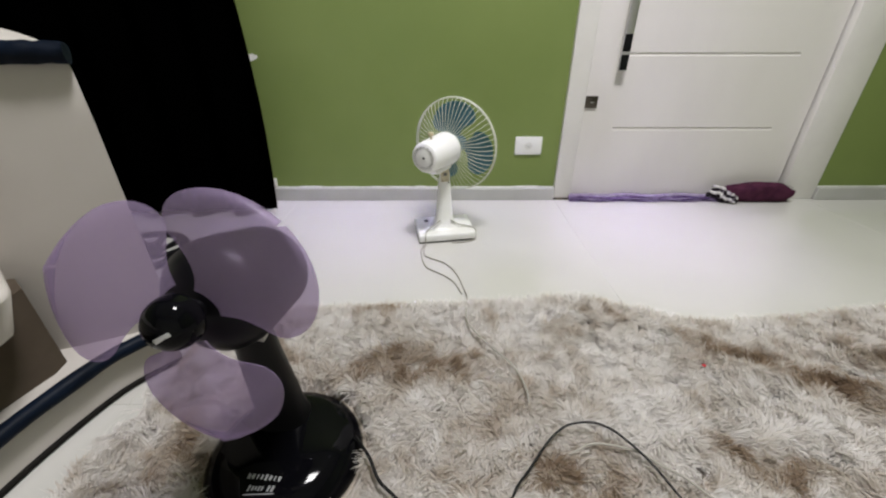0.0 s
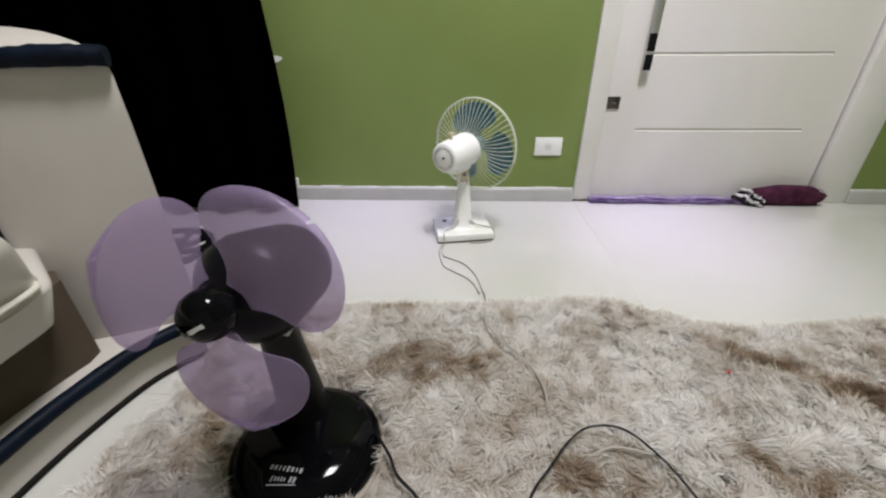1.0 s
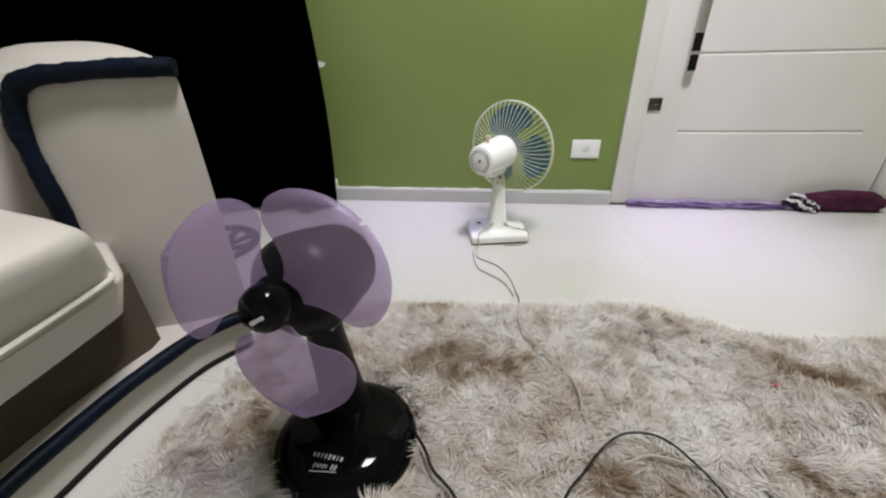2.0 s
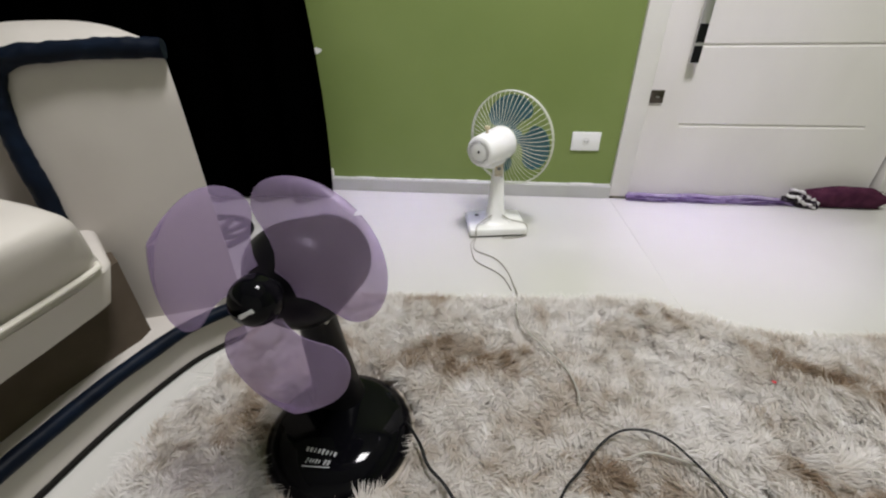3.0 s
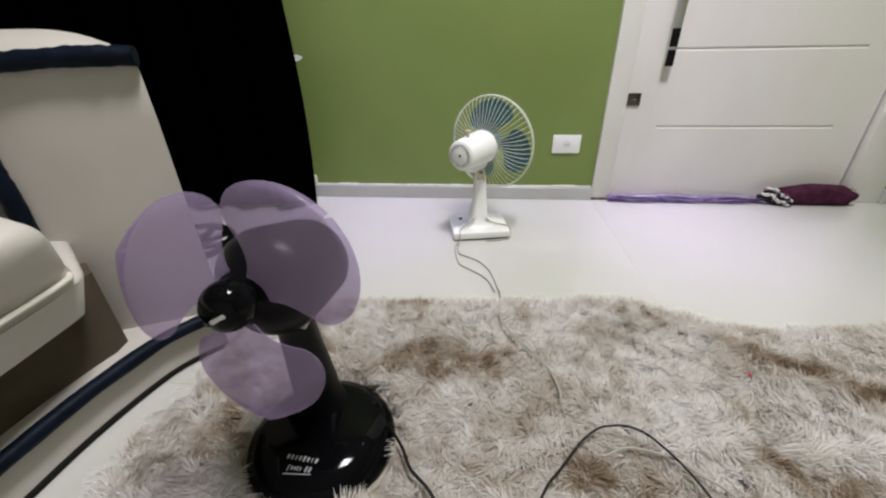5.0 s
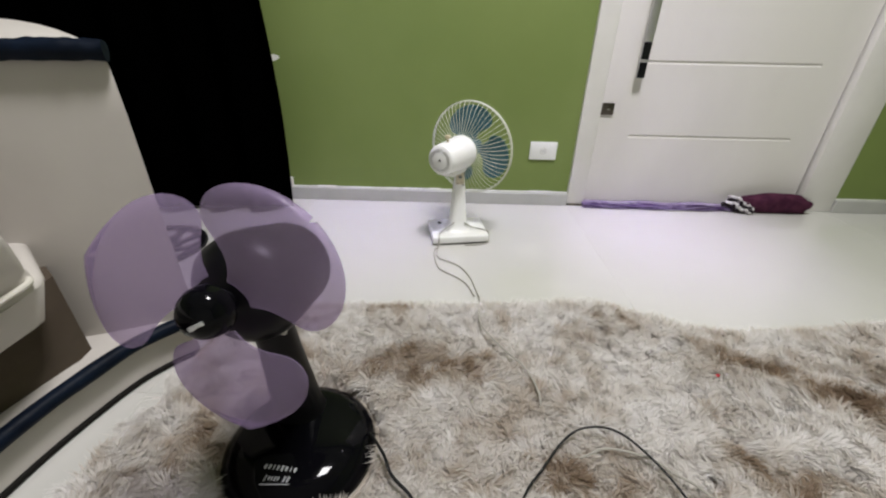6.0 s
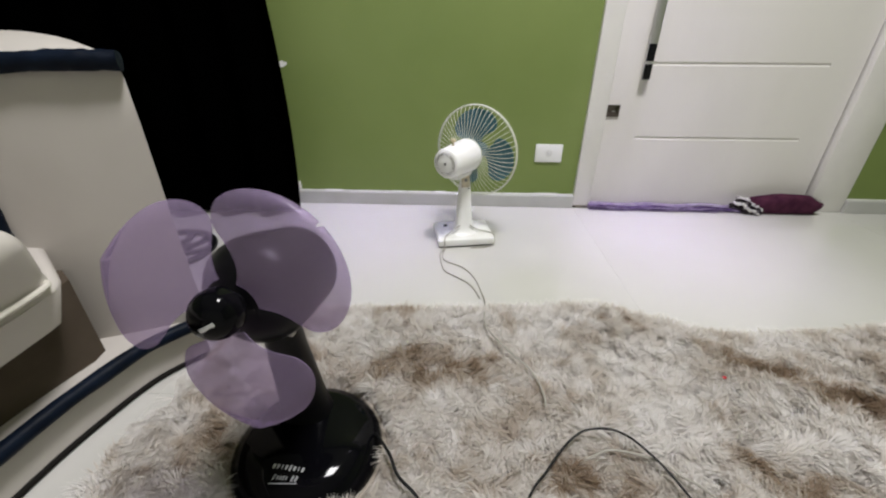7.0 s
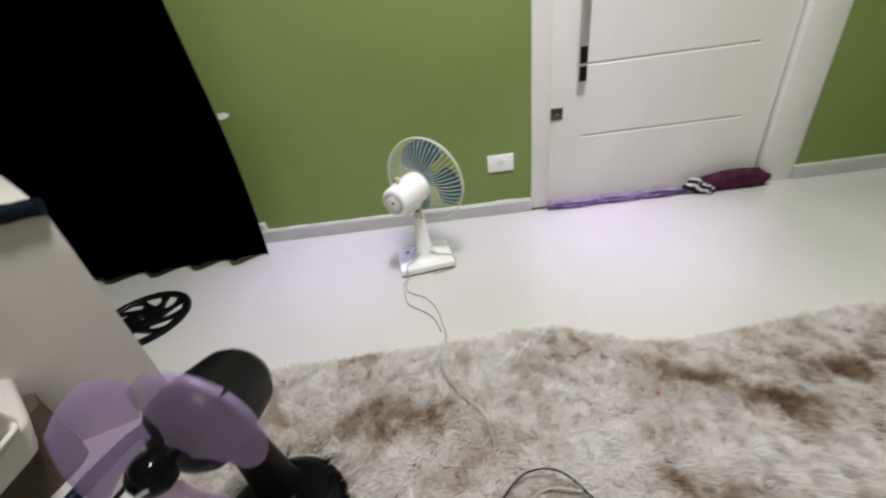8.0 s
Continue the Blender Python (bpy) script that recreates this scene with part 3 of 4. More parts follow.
def rug():
    ob = thing("shaggy_rug", "shaggy cream rug with brown dyed patches and a wavy edge", "rug", pose(0, 0, 0))
    # woven backing
    bm = bmesh.new()
    nx, ny = 70, 40
    top = []
    for i in range(nx + 1):
        x = RX0 + (RX1 - RX0) * i / nx
        y1 = float(edge_y(x)) - 0.045
        top.append([bm.verts.new((x, RY0 + (y1 - RY0) * j / ny, float(rug_height(np.array(x), np.array(RY0 + (y1 - RY0) * j / ny))))) for j in range(ny + 1)])
    for i in range(nx):
        for j in range(ny):
            bm.faces.new((top[i][j], top[i + 1][j], top[i + 1][j + 1], top[i][j + 1]))
    rim = [top[i][0] for i in range(nx + 1)] + [top[nx][j] for j in range(1, ny + 1)] + [top[i][ny] for i in range(nx - 1, -1, -1)] + [top[0][j] for j in range(ny - 1, 0, -1)]
    low = [bm.verts.new((v.co.x, v.co.y, 0.0008)) for v in rim]
    for k in range(len(rim)):
        q = (k + 1) % len(rim)
        bm.faces.new((rim[q], rim[k], low[k], low[q]))
    bmesh.ops.recalc_face_normals(bm, faces=bm.faces[:])
    part("backing", bm, M_RUGBACK, ob)
    # pile
    rng = np.random.RandomState(7)
    n_near, n_far = 470000, 45000
    x = np.concatenate([RX0 + (RX1 - RX0) * rng.rand(n_near) ** 1.12, rng.uniform(RX0, RX1, n_far)])
    t = np.concatenate([rng.rand(n_near), rng.rand(n_far)])
    lo = np.concatenate([np.full(n_near, 0.10), np.full(n_far, RY0)])
    hi = np.concatenate([edge_y(x[:n_near]) - 0.040, np.full(n_far, 0.10)])
    y = lo + (hi - lo) * t
    keep = np.hypot(x - BFAN[0], y - BFAN[1]) > 0.126
    keep &= x > RX0 + 0.3 * np.maximum(0, y - 0.34) + 0.012 * (soft_noise(x, y, 0.03, 31) - 0.5)
    x, y = x[keep], y[keep]
    n = len(x)
    z = rug_height(x, y)
    cell = 0.0145
    ci, cj = np.floor(x / cell + 0.35 * np.sin(y * 90)).astype(int), np.floor(y / cell + 0.35 * np.sin(x * 80)).astype(int)
    key = (ci * 73856093 ^ cj * 19349663) % 65536
    ra, rb, rc = rng.rand(65536), rng.rand(65536), rng.rand(65536)
    flow = 2 * math.pi * (1.6 * soft_noise(x, y, 0.13, 21) + 0.7 * soft_noise(x, y, 0.05, 22))
    ang = flow + 4.2 * (ra[key] - 0.5) + 0.30 * rng.randn(n)
    length = 0.026 + 0.012 * rb[key] + 0.010 * rng.rand(n)
    lean = 0.55 + 0.35 * rc[key] + 0.12 * rng.randn(n)
    d = np.hypot(x - BFAN[0], y - BFAN[1])
    near = d < 0.15
    away = np.arctan2(y - BFAN[1], x - BFAN[0])
    ang = np.where(near, away + 0.55 * rng.randn(n), ang)
    past = (y > edge_y(x) - 0.06)
    ang = np.where(past, math.pi / 2 + 0.8 * rng.randn(n), ang)
    hx, hy = np.cos(ang), np.sin(ang)
    gx = (ci + 0.5 - 0.35 * np.sin(y * 90)) * cell - x
    gy = (cj + 0.5 - 0.35 * np.sin(x * 80)) * cell - y
    h1 = length * np.sin(np.clip(lean, 0.2, 1.3)) * 0.45
    f1 = length * np.cos(np.clip(lean, 0.2, 1.3)) * 0.75
    droop = np.clip(0.50 + 0.3 * rng.randn(n), -0.15, 1.0)
    w = (0.00055 + 0.0006 * rng.rand(n)) * np.where(y < 0.10, 2.4, 1.0)
    tw = 0.6 * rng.randn(n)
    px, py, pz = -np.sin(ang + tw), np.cos(ang + tw), 0.35 * rng.randn(n)
    co = np.zeros((n, 7, 3))
    zt = (0, h1, h1 + h1 * droop)
    ft = (0, f1 * 0.55, f1 * 1.25)
    for k in range(3):
        ww = w * (1.0, 1.0, 0.75)[k]
        g = (0.0, 0.36, 0.66)[k]
        cx, cy, cz = x + hx * ft[k] + gx * g, y + hy * ft[k] + gy * g, z + zt[k]
        co[:, 2 * k] = np.stack([cx - px * ww, cy - py * ww, cz - pz * ww], 1)
        co[:, 2 * k + 1] = np.stack([cx + px * ww, cy + py * ww, cz + pz * ww], 1)
    co[:, 6] = np.stack([x + hx * f1 * 1.75 + gx * 0.80, y + hy * f1 * 1.75 + gy * 0.80, z + h1 * (1 + 1.15 * droop)], 1)
    co[:, :, 2] = np.maximum(co[:, :, 2], 0.002)
    base_i = (np.arange(n) * 7)[:, None]
    tri = np.array([0, 1, 3, 0, 3, 2, 2, 3, 5, 2, 5, 4, 4, 5, 6])
    loops = (base_i + tri[None, :]).ravel()
    me = bpy.data.meshes.new("fur")
    me.vertices.add(n * 7)
    me.vertices.foreach_set("co", co.reshape(-1).astype(np.float32))
    me.loops.add(len(loops))
    me.loops.foreach_set("vertex_index", loops.astype(np.int32))
    me.polygons.add(len(loops) // 3)
    me.polygons.foreach_set("loop_start", (np.arange(len(loops) // 3) * 3).astype(np.int32))
    me.update(calc_edges=True)
    dye = np.clip(rug_dye(x + hx * f1, y + hy * f1) + 0.24 * (rb[(key * 7) % 65536] - 0.5) + 0.03 * rng.randn(n), 0, 1)
    at = me.attributes.new("dye", "FLOAT", "POINT")
    at.data.foreach_set("value", np.repeat(dye, 7).astype(np.float32))
    me.materials.append(M_PILE)
    me.shade_smooth()
    fur = new("fur", me)
    fur.parent = ob
    tagged(fur, "long soft cream and brown pile", "", "", "stuff")


rug()

bm = lathe([(0.0, 0), (0.006, 0.001), (0.005, 0.004), (0.0, 0.005)], 7)
bm.transform(pose(1.087, 0.444, 0.052, 25, 10, 0) @ Matrix.Diagonal((0.75, 0.5, 0.8, 1)))
tagged(part("red_scrap", bm, M_RED), "tiny red scrap caught in the rug pile", "scrap")


# ---- black fan ----
def blade(r0, r1, half0, half1, pitch, depth, shift=0.0):
    """A broad fan blade round the z axis, pitched, with thickness."""
    bm = bmesh.new()
    nu, nv = 22, 16
    rows = []
    for i in range(nu + 1):
        u = math.sin(math.pi / 2 * i / nu)
        r = r0 + (r1 - r0) * u
        e = min(1, u / 0.6)
        half = (half0 + (half1 - half0) * e * e * (3 - 2 * e)) * max(0.02, math.sqrt(max(0, 1 - max(0, (u - 0.42) / 0.58) ** 3)))
        row = []
        for j in range(nv + 1):
            v = 2 * j / nv - 1
            a = radians(v * half + shift * u)
            row.append(bm.verts.new((r * math.cos(a), r * math.sin(a), pitch * v * half / half1 * (0.5 + 0.5 * u) + depth * (1 - v * v) * u)))
        rows.append(row)
    for a, b in zip(rows, rows[1:]):
        for j in range(nv):
            bm.faces.new((a[j], b[j], b[j + 1], a[j + 1]))
    bmesh.ops.recalc_face_normals(bm, faces=bm.faces[:])
    bmesh.ops.solidify(bm, geom=bm.faces[:], thickness=0.0016)
    return bm


def black_fan():
    ob = thing("desk_fan", "black desk fan with lavender blades, unguarded, standing on the rug", "fan", pose(BFAN[0], BFAN[1], 0.010))
    base = part("base", lathe([(0.110, 0.0), (0.119, 0.003), (0.122, 0.012), (0.1175, 0.026), (0.104, 0.041), (0.087, 0.0495), (0.065, 0.0545), (0.035, 0.0575), (0.0, 0.0585)], 72), M_BLACK, ob)
    # unreadable print on the base: bars in a row, a slanted line and a stroke below
    def on_base(x, y):
        r = math.hypot(x, y)
        prof = ((0.0, 0.0585), (0.035, 0.0575), (0.065, 0.0545), (0.087, 0.0495), (0.104, 0.041), (0.1175, 0.026))
        return float(np.interp(r, [p[0] for p in prof], [p[1] for p in prof]))
    cx, cy = -0.002, -0.064
    for k, wide in enumerate((0.0022, 0.0020, 0.0009, 0.0017, 0.0021, 0.0021, 0.0009, 0.0020)):
        x = cx - 0.024 + k * 0.0064
        y = cy + 0.004 - 0.0006 * k
        hh = 0.0040 if k == 4 else 0.0031
        bb = box(-wide * 0.8, wide * 0.8, -hh, hh, -0.0011, 0.0011)
        bb.transform(Matrix.Translation((x, y, on_base(x, y) + 0.0004)) @ pose(0, 0, 0, 18, 0, -16))
        part("print_bar", bb, M_PRINT, base)
    for k, (dx, wide, hh) in enumerate(((-0.019, 0.0008, 0.0042), (-0.0135, 0.0011, 0.0026), (-0.009, 0.0009, 0.0026), (-0.0045, 0.0010, 0.0032), (0.0, 0.0009, 0.0026), (0.009, 0.0014, 0.0040), (0.0145, 0.0015, 0.0040))):
        x = cx + dx
        y = cy - 0.0115 - 0.0002 * k
        bb = box(-wide, wide, -hh, hh, -0.0009, 0.0009)
        bb.transform(Matrix.Translation((x, y, on_base(x, y) + 0.0004)) @ pose(0, 0, 0, 22, 0, -22))
        part("print_bar", bb, M_PRINT, base)
    bb = box(-0.021, 0.021, -0.0007, 0.0007, -0.001, 0.001)
    bb.transform(Matrix.Translation((cx - 0.003, cy - 0.0195, on_base(cx, cy - 0.0195) + 0.0006)) @ pose(0, 0, 0, 26, 0, 2))
    part("print_bar", bb, M_PRINT, base)

    def post():
        rings = []
        for f, cx2, cy2, z, a, b in ((0, -0.012, 0.045, 0.035, 0.050, 0.042), (0, -0.012, 0.045, 0.050, 0.044, 0.037), (0, -0.013, 0.044, 0.075, 0.039, 0.032), (0, -0.016, 0.042, 0.14, 0.034, 0.028), (0, -0.018, 0.038, 0.20, 0.030, 0.025), (0, -0.018, 0.034, 0.25, 0.027, 0.023), (0, -0.015, 0.030, 0.29, 0.027, 0.023)):
            rings.append([(cx2 + a * math.copysign(abs(math.cos(t)) ** 0.8, math.cos(t)), cy2 + b * math.copysign(abs(math.sin(t)) ** 0.8, math.sin(t)), z) for t in (2 * math.pi * k / 32 for k in range(32))])
        return loft(rings)

    part("post", post(), M_BLACK2, ob)
    hub_at, back_at = Vector((0.002, -0.126, 0.384)), Vector((0.021, 0.080, 0.332))
    way = (hub_at - back_at).normalized()
    ln = (hub_at - back_at).length
    m = axis_pose(back_at, way)
    motor = part("motor_housing", lathe([(0.0, 0.033), (0.050, 0.033), (0.0575, 0.0335), (0.0582, 0.035), (0.0588, 0.040), (0.061, 0.065), (0.064, 0.095), (0.0655, 0.124), (0.0620, 0.141), (0.051, 0.154), (0.037, 0.162), (0.021, 0.166), (0.010, 0.168), (0.010, ln - 0.01), (0.0, ln - 0.01)], 56, m), M_BLACK2, ob)
    part("rear_cover", lathe([(0.0, 0.0), (0.020, 0.001), (0.036, 0.006), (0.047, 0.017), (0.0520, 0.027), (0.0532, 0.0345), (0.0, 0.0345)], 56, m), M_BLACK2, motor)
    for k in range(5):
        a = radians(60 + 15 * k)
        c = m @ Vector((0.050 * math.cos(a), 0.050 * math.sin(a), 0.024))
        bb = box(-0.002, 0.002, -0.006, 0.006, -0.002, 0.002, 0.0008, 1)
        bb.transform(Matrix.Translation(c) @ m.to_3x3().to_4x4() @ pose(0, 0, 0, 0, 40, math.degrees(a)))
        part("vent_slot", bb, M_DARK, motor)
    part("tilt_collar", lathe([(0.028, 0), (0.031, 0.004), (0.031, 0.020), (0.026, 0.028)], 32, pose(-0.017, 0.033, 0.252)), M_BLACK2, ob)
    for sx in (-1, 1):
        bb = box(-0.0042, 0.0042, -0.008, 0.008, -0.013, 0.013, 0.0015, 2)
        bb.transform(pose(-0.017 + sx * 0.027, 0.014, 0.262, 0, sx * 12, 0))
        part("collar_clip", bb, M_RIM, ob, "worn pale grey clip")
    spin = part("hub", lathe([(0.023, -0.024), (0.0262, -0.022), (0.0270, -0.017), (0.0264, -0.009), (0.0240, -0.002), (0.0185, 0.0050), (0.010, 0.0085), (0.0, 0.0095)], 48, axis_pose(hub_at, way)), M_BLACK, ob)
    side = (Vector((1, 0, 0)) - way * way.x).normalized()
    rise = way.cross(side) if way.cross(side).z > 0 else side.cross(way)
    bb = box(-0.0085, 0.0085, -0.0024, 0.0024, -0.0012, 0.0012, 0.0009, 2)
    mark_at = hub_at + way * 0.0080 + side * 0.0050 - rise * 0.0050
    bb.transform(Matrix.Translation(mark_at) @ (way * 0.95 + side * 0.20 - rise * 0.20).to_track_quat("Z", "Y").to_matrix().to_4x4() @ pose(0, 0, 0, 0, 0, MARK_TURN))
    part("hub_mark", bb, M_SILVER, spin, "silver arrow mark")
    first = blade(0.030, 0.138, 34, 54, 0.016, 0.010, 12)
    mb = axis_pose(hub_at - way * 0.034, way)
    b0 = part("blade", first, M_BLADE, ob, "translucent lavender blade")
    b0.matrix_basis = mb @ pose(0, 0, 0, 0, 0, BLADE_TURN)
    for k in (1, 2):
        bk = again("blade", b0, ob, mb @ pose(0, 0, 0, 0, 0, BLADE_TURN + 120 * k))
        bk["label"] = "translucent lavender blade"
    return ob


BLADE_TURN = 30
MARK_TURN = 28
black_fan()


# ---- white fan ----
def white_fan():
    ob = thing("desk_fan", "old white desk fan with wire rear guard and blue blades", "fan", pose(0.582, 1.138, 0, 0, 0, 9.6))
    base = part("base", box(-0.097, 0.097, -0.076, 0.080, 0.006, 0.032, 0.005, 3), M_WHITE, ob)
    for sx in (-1, 1):
        for sy in (-1, 1):
            part("foot", lathe([(0.009, 0), (0.010, 0.002), (0.010, 0.008)], 16, pose(sx * 0.082, 0.003 + sy * 0.06, 0)), M_DARK, base)
    part("base_seam", box(-0.095, 0.095, -0.070, 0.076, 0.0025, 0.007), M_DARK, base, "black rubber underside")

    def column():
        rings = []
        for z, a, b, p in ((0.031, 0.050, 0.044, 0.5), (0.036, 0.043, 0.038, 0.5), (0.046, 0.034, 0.031, 0.5), (0.065, 0.030, 0.0275, 0.55), (0.10, 0.0265, 0.024, 0.6), (0.16, 0.0215, 0.020, 0.6), (0.215, 0.0175, 0.017, 0.6), (0.222, 0.016, 0.015, 0.6)):
            rings.append([(a * math.copysign(abs(math.cos(t)) ** p, math.cos(t)), b * math.copysign(abs(math.sin(t)) ** p, math.sin(t)), z) for t in (2 * math.pi * k / 40 for k in range(40))])
        return loft(rings)

    part("column", column(), M_WHITE, ob)
    yaw = HEAD_YAW
    way = Vector((math.sin(radians(yaw)), math.cos(radians(yaw)), 0.0))
    head = Vector((0, 0.0, 0.298)) - way * 0.042
    m = axis_pose(head, way)
    part("bracket", box(-0.0135, 0.0135, -0.0195, 0.012, 0.196, 0.252, 0.002), M_RUST, ob, "worn tan tilt bracket")
    part("bracket_screw", lathe([(0.006, 0), (0.005, 0.004), (0, 0.004)], 16, axis_pose((0, -0.0195, 0.222), (0, -1, 0))), M_GREYVENT, ob)
    motor = part("motor_housing", lathe([(0.0, -0.078), (0.036, -0.078), (0.043, -0.074), (0.046, -0.066), (0.0505, 0.0), (0.053, 0.048), (0.051, 0.056), (0.042, 0.060), (0.0, 0.060)], 56, m), M_WHITE, ob)
    lip = box(-0.050, 0.040, -0.030, 0.030, -0.056, -0.036, 0.006, 2)
    lip.transform(Matrix.Translation(head) @ pose(0, 0, 0, 0, 0, 90 - yaw))
    part("motor_underside", lip, M_WHITE, motor)
    slot0 = None
    for k in range(40):
        q = m @ pose(0, 0, 0, 0, 0, 360 * k / 40) @ Matrix.Translation((0.0315, 0, -0.0783))
        if slot0 is None:
            slot0 = part("vent_slot", box(-0.0045, 0.0045, -0.0007, 0.0007, -0.0006, 0.0006), M_SLOT, motor, "", False)
            slot0.matrix_basis = q
        else:
            again("vent_slot", slot0, motor, q)
    part("rear_screw", lathe([(0.004, 0), (0.0035, 0.0015), (0, 0.0015)], 14, m @ Matrix.Translation((0, 0, -0.0782)) @ pose(0, 0, 0, 180, 0, 0)), M_DARK, motor)
    kn = part("knob", lathe([(0.003, 0), (0.003, 0.012), (0.008, 0.013), (0.009, 0.017), (0.008, 0.022), (0.0, 0.023)], 20, Matrix.Translation(head - way * 0.035 + Vector((0, 0, 0.046)))), M_BRASS, motor, "yellowed oscillation knob")
    part("switch", box(-0.066, -0.053, 0.034, 0.044, 0.031, 0.0365, 0.0015), M_DARK, base, "small black switch")
    part("lead_wire", tube([head + way * 0.045 + Vector((0, 0, -0.050)), head + way * 0.042 + Vector((-0.006, -0.006, -0.075)), Vector((0.012, -0.010, 0.205)), Vector((0.010, -0.019, 0.190))], 0.0016, 6, 6), M_DARK, ob, "thin dark lead")
    # rear guard: one mesh for a rib, shared by all
    guard = part("guard_ring", tube([(0.150 * math.cos(2 * math.pi * k / 64), 0.150 * math.sin(2 * math.pi * k / 64), 0.112) for k in range(65)], 0.0026, 8, 0), M_WIRE, ob, "cream coated wire guard ring")
    guard.matrix_basis = m
    rib0 = None
    for k in range(56):
        q = pose(0, 0, 0, 0, 0, 360 * k / 56)
        if rib0 is None:
            rib0 = part("guard_rib", tube([(0.046, 0, 0.056), (0.066, 0.004, 0.062), (0.10, 0.010, 0.070), (0.130, 0.012, 0.082), (0.147, 0.012, 0.098), (0.1495, 0.012, 0.112)], 0.00095, 5, 3), M_WIRE, guard)
        else:
            again("guard_rib", rib0, guard, q)
    part("guard_collar", tube([(0.050 * math.cos(2 * math.pi * k / 40), 0.050 * math.sin(2 * math.pi * k / 40), 0.058) for k in range(41)], 0.003, 8, 0), M_WIRE, guard)
    part("guard_hoop", tube([(0.150 * math.cos(2 * math.pi * k / 64), 0.150 * math.sin(2 * math.pi * k / 64), 0.104) for k in range(65)], 0.0016, 6, 0), M_WIRE, guard)
    shaft = part("shaft", lathe([(0.005, 0.058), (0.005, 0.15)], 14), M_GREYVENT, ob)
    shaft.matrix_basis = m
    hub = part("hub", lathe([(0.024, 0.112), (0.027, 0.118), (0.027, 0.146), (0.020, 0.154), (0.0, 0.156)], 32), M_BLADE2, ob, "blue hub")
    hub.matrix_basis = m
    b0 = part("blade", blade(0.024, 0.134, 28, 50, 0.013, 0.008, 10), M_BLADE2, ob, "translucent blue blade")
    b0.matrix_basis = m @ Matrix.Translation((0, 0, 0.130)) @ pose(0, 0, 0, 0, 0, 70)
    for k in (1, 2):
        again("blade", b0, ob, m @ Matrix.Translation((0, 0, 0.130)) @ pose(0, 0, 0, 0, 0, 70 + 120 * k))["label"] = "translucent blue blade"
    return ob


HEAD_YAW = 41
white_fan()


# ---- cords ----
def cord(pts, r, mat, label):
    return tagged(part("power_cord", tube(pts, r, 7, 6), mat), label, "cord")


FLEX = pose(0.582, 1.138, 0, 0, 0, 9.6)
drape = [FLEX @ Vector(p) for p in ((0.018, -0.031, 0.062), (0.045, -0.026, 0.043), (0.080, -0.032, 0.0355), (0.0985, -0.045, 0.033), (0.1015, -0.056, 0.014), (0.092, -0.076, 0.005), (0.055, -0.085, 0.003), (0.012, -0.084, 0.003))]
cord(drape, 0.0022, M_CORD, "grey-white flex draped over the white fan's base")
drape = [FLEX @ Vector(p) for p in ((-0.018, -0.031, 0.064), (-0.045, -0.036, 0.047), (-0.068, -0.050, 0.037), (-0.075, -0.070, 0.0355), (-0.077, -0.0795, 0.030), (-0.077, -0.083, 0.008))]
cord(drape + [(0.515, 0.996, 0.003), (0.524, 0.963, 0.003), (0.548, 0.946, 0.003), (0.580, 0.924, 0.003), (0.606, 0.885, 0.003), (0.623, 0.839, 0.003), (0.633, 0.787, 0.003), (0.641, 0.734, 0.012), (0.634, 0.672, 0.034), (0.630, 0.624, 0.056), (0.632, 0.561, 0.062), (0.672, 0.491, 0.062), (0.710, 0.437, 0.062), (0.726, 0.376, 0.060), (0.723, 0.331, 0.046), (0.735, 0.280, 0.036), (0.77, 0.262, 0.050), (0.811, 0.271, 0.062), (0.871, 0.258, 0.062), (0.901, 0.233, 0.062), (0.934, 0.204, 0.062), (1.00, 0.10, 0.058), (1.02, -0.1, 0.055)], 0.0020, M_CORD, "grey-white power cord trailing over tiles and rug")
cord([(0.517, 1.038, 0.006), (0.506, 1.010, 0.003), (0.508, 0.980, 0.003), (0.516, 0.930, 0.003), (0.528, 0.896, 0.003), (0.555, 0.872, 0.003), (0.588, 0.843, 0.003), (0.611, 0.809, 0.003), (0.627, 0.758, 0.004)], 0.0020, M_CORD, "loose second strand of the grey-white cord")
cord([(0.427, 0.305, 0.020), (0.435, 0.287, 0.055), (0.464, 0.245, 0.066), (0.482, 0.212, 0.066), (0.518, 0.176, 0.066), (0.56, 0.10, 0.062), (0.60, -0.1, 0.060)], 0.0026, M_BCORD, "black power cord of the black fan on the rug")
cord([(0.60, -0.05, 0.058), (0.645, 0.13, 0.064), (0.672, 0.193, 0.066), (0.701, 0.228, 0.066), (0.736, 0.268, 0.070), (0.767, 0.291, 0.075), (0.795, 0.297, 0.078), (0.821, 0.295, 0.078), (0.844, 0.284, 0.075), (0.864, 0.264, 0.070), (0.880, 0.241, 0.067), (0.895, 0.203, 0.066), (0.93, 0.10, 0.062), (0.98, -0.1, 0.058)], 0.0019, M_BCORD, "black power cord lying in a loop on the rug")


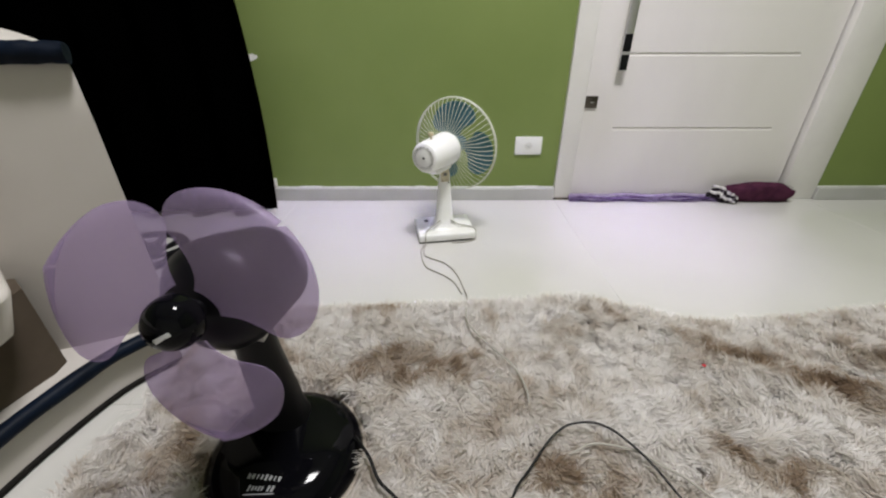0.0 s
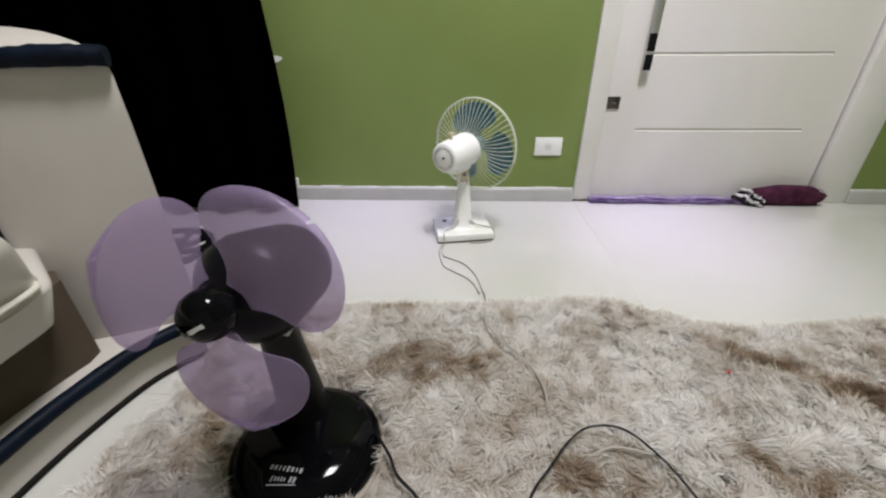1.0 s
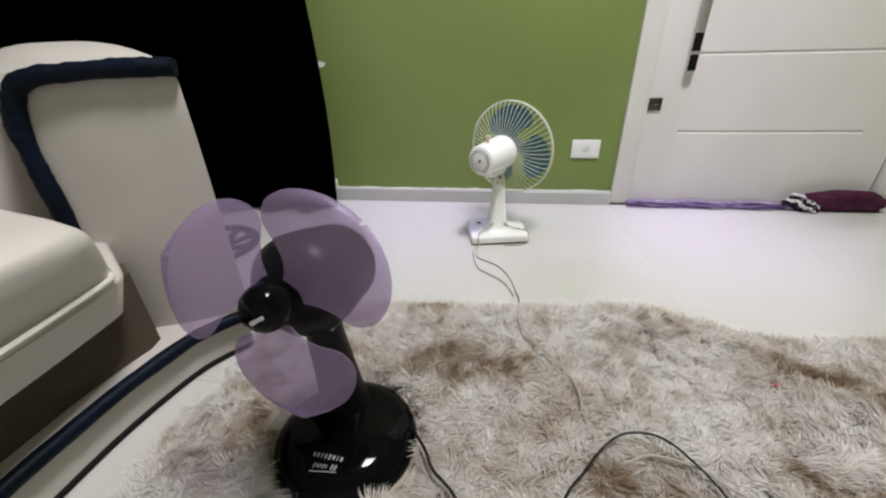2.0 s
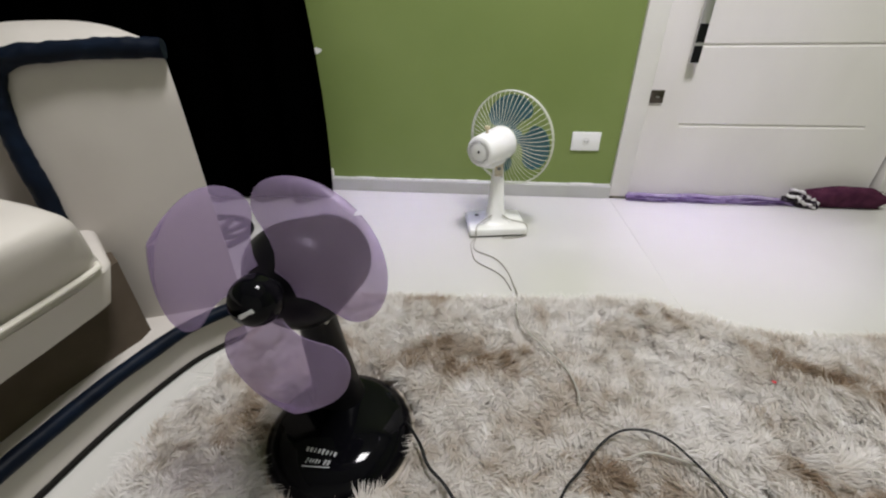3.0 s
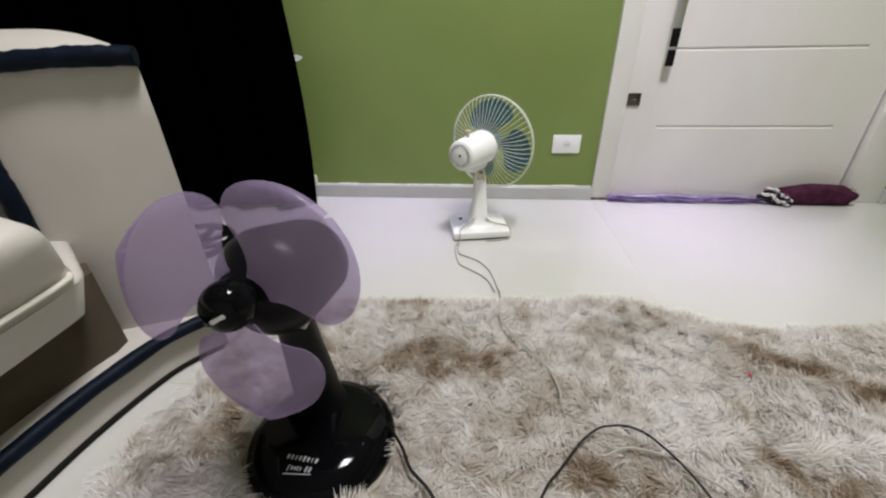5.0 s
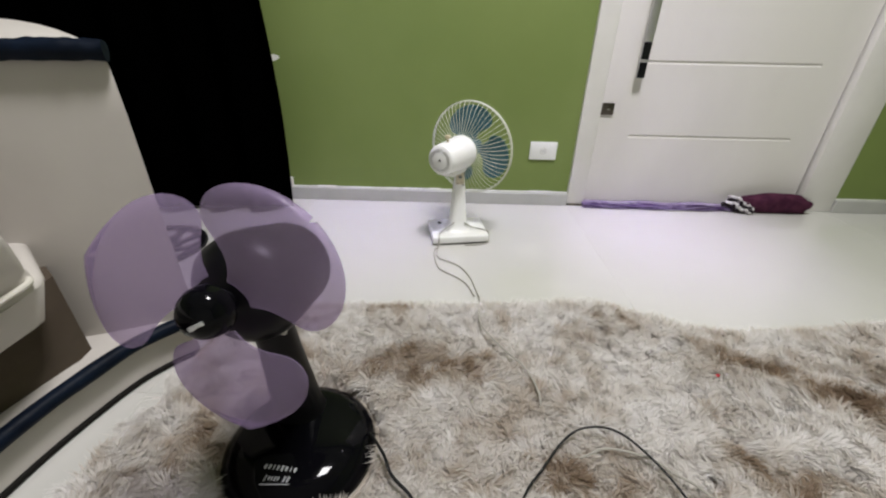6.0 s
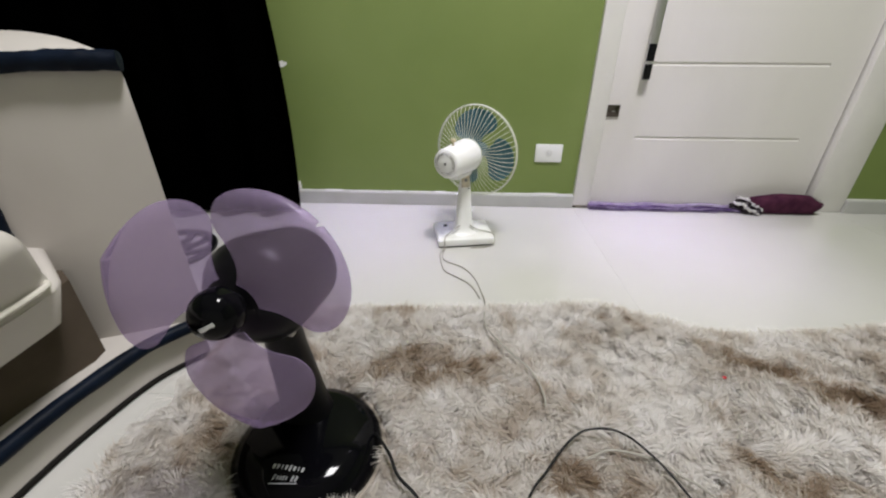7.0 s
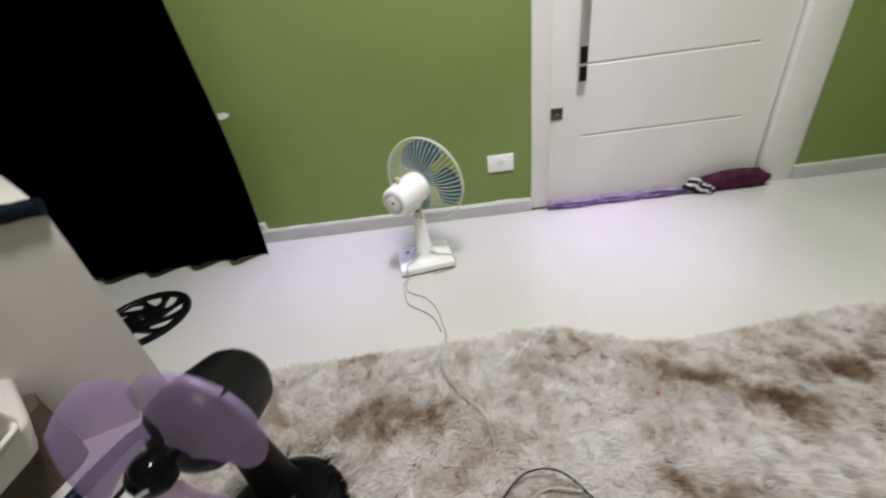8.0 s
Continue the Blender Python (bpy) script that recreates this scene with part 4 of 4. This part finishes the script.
# ---- cloths at the door ----
def towel():
    ob = thing("towel", "folded lavender towel laid along the bottom of the door", "towel", pose(1.43, 1.450, 0))
    rnd = random.Random(3)
    # the thin dark layers paint the shade of the gaps between lavender folds
    layers = ((0.001, 0.0055, -0.004, 0.024, M_TOWEL), (0.0048, 0.0078, -0.003, 0.0255, M_TOWELGAP), (0.0075, 0.0115, 0.001, 0.021, M_TOWEL), (0.0112, 0.0146, 0.003, 0.0225, M_TOWELGAP), (0.014, 0.0195, 0.015, 0.016, M_TOWEL))
    for k, (z0, z1, dy, wd, mat) in enumerate(layers):
        rings = []
        n = 60
        for i in range(n + 1):
            x = -0.318 + 0.645 * i / n
            wob = 0.0035 * math.sin(i * 0.37 + k * 1.1) + 0.0015 * rnd.uniform(-1, 1)
            zz = 0.0026 * math.sin(i * 0.29 + 0.25 * k) * min(1, k / 2) + 0.0007 * rnd.uniform(-1, 1)
            hz = (z1 - z0) / 2 * (0.85 + 0.25 * math.sin(i * 0.21 + k))
            zc = (z0 + z1) / 2 + (zz if k else 0)
            row = []
            for j in range(14):
                a = 2 * math.pi * j / 14
                ca, sa = math.cos(a), math.sin(a)
                row.append((x, dy + wob + wd * math.copysign(abs(ca) ** 0.7, ca), max(0.0008, zc + hz * 1.1 * sa)))
            rings.append(row)
        part("fold", loft(rings), mat, ob)
    return ob


towel()


def plum_cloth():
    rnd = random.Random(5)
    rings = []
    n = 34
    prof = ((0, 0.50), (0.05, 0.80), (0.25, 0.90), (0.5, 0.98), (0.68, 1.0), (0.82, 0.96), (0.93, 0.88), (1.0, 0.74))
    for i in range(n + 1):
        f = i / n
        hgt = 0.080 * float(np.interp(f, [p[0] for p in prof], [p[1] for p in prof]))
        row = []
        for j in range(32):
            a = 2 * math.pi * j / 32
            ca, sa = math.cos(a), math.sin(a)
            fold = 1 + 0.05 * math.sin(4 * a + 9 * f) + 0.04 * math.sin(7 * a - 14 * f) + 0.02 * rnd.uniform(-1, 1)
            yy = 1.440 + 0.034 * (0.7 + 0.3 * hgt / 0.080) * fold * math.copysign(abs(ca) ** 0.75, ca)
            zz = hgt / 2 + hgt / 2 * (fold if sa > 0 else 1.0) * math.copysign(abs(sa) ** 0.75, sa)
            row.append((1.758 + 0.268 * f + 0.003 * rnd.uniform(-1, 1) + (0.012 * math.sin(3 * a) if f > 0.97 else 0), yy, max(0.001, zz)))
        rings.append(row)
    ob = tagged(part("plum_cloth", loft(rings), M_PLUM), "bunched plum cloth on the floor against the door", "cloth")
    bm = bmesh.new()
    for k in range(30):
        a = rnd.uniform(-1.2, 2.6)
        p = Vector((2.028, 1.440 + 0.028 * math.cos(a), 0.018 + 0.022 * (1 + math.sin(a))))
        d = Vector((rnd.uniform(0.5, 1), rnd.uniform(-0.7, 0.2), rnd.uniform(-0.5, 0.7))).normalized()
        s = d.cross(Vector((0, 0, 1))).normalized() * 0.0014
        q = p + d * rnd.uniform(0.004, 0.010)
        q.z = max(0.001, q.z)
        bm.faces.new([bm.verts.new(v) for v in (p - s, p + s, q)])
        bm.faces.new([bm.verts.new(v) for v in (p - Vector((0, 0, 0.0014)), p + Vector((0, 0, 0.0014)), q)])
    part("fringe", bm, M_PLUM, ob, "frayed plum threads", False)
    return ob


plum_cloth()


def patterned_cloth():
    """A ruffled band, white with a black middle, tumbling from the bundle's top to the floor."""
    ob = thing("patterned_cloth", "crumpled black and white patterned cloth beside the plum cloth", "cloth", pose(1.75, 1.418, 0))
    line = glide([(-0.055, 0.030, 0.066), (-0.030, 0.012, 0.070), (-0.010, -0.004, 0.060), (0.004, -0.010, 0.044), (0.030, -0.014, 0.040), (0.045, -0.018, 0.026), (0.052, -0.020, 0.008)], 6)
    line = [Vector((0.006 + p.x * 0.8, p.y * 0.8, p.z * 0.8)) for p in line]
    for name, off, r, mat in (("white_fold", Vector((0, 0.004, 0.006)), 0.0075, M_CLOTHWHITE), ("black_fold", Vector((-0.002, -0.002, -0.004)), 0.0085, M_CLOTHBLACK), ("white_fold", Vector((-0.010, -0.004, -0.014)), 0.0070, M_CLOTHWHITE), ("black_fold", Vector((-0.014, 0.006, -0.026)), 0.010, M_CLOTHBLACK)):
        pts = []
        for i, p in enumerate(line):
            w = Vector((0.003 * math.sin(i * 1.3 + off.z * 300), 0.002 * math.cos(i * 0.9), 0.003 * math.sin(i * 0.8 + off.x * 500)))
            q = p + off + w
            q.z = max(q.z, r + 0.0005)
            pts.append(q)
        part(name, tube(pts, r, 9, 0, 0.75), mat, ob)
    return ob


patterned_cloth()

# ---- ceiling lamps ----
lampbody = thing("ceiling_lamp", "square white ceiling lamp", "lamp", pose(0.90, 0.34, ROOM_H))
for sx, sy in ((0.235, 1.26), (1.29, 1.26)):
    trim = thing("downlight", "small round white recessed ceiling spotlight", "lamp", pose(sx, sy, ROOM_H), "ceiling spotlights")
    part("trim_ring", lathe([(0.040, 0), (0.056, 0), (0.056, -0.006), (0.046, -0.010), (0.040, -0.006), (0.040, 0)], 32), M_CASING, trim)
    part("lens", lathe([(0.0, -0.002), (0.039, -0.002), (0.039, -0.0005), (0.0, -0.0005)], 32), M_LENS, trim, "glowing pale lavender lens")
part("lamp_tray", box(-0.24, 0.24, -0.24, 0.24, -0.03, 0, 0.004), M_CASING, lampbody)

# ---- floor tiles ----
T = 1.08
tile_src = None
for i in range(-2, 3):
    for j in range(-3, 2):
        xa, ya = -0.03 + i * T, 0.40 + j * T
        if tile_src is None:
            tile_src = part("tile", box(0.0006, T - 0.0006, 0.0006, T - 0.0006, -0.01, 0, 0.0003, 1), M_TILE, floor, "", False)
            tile_src.matrix_basis = pose(xa, ya, 0)
        else:
            again("tile", tile_src, floor, pose(xa, ya, 0))
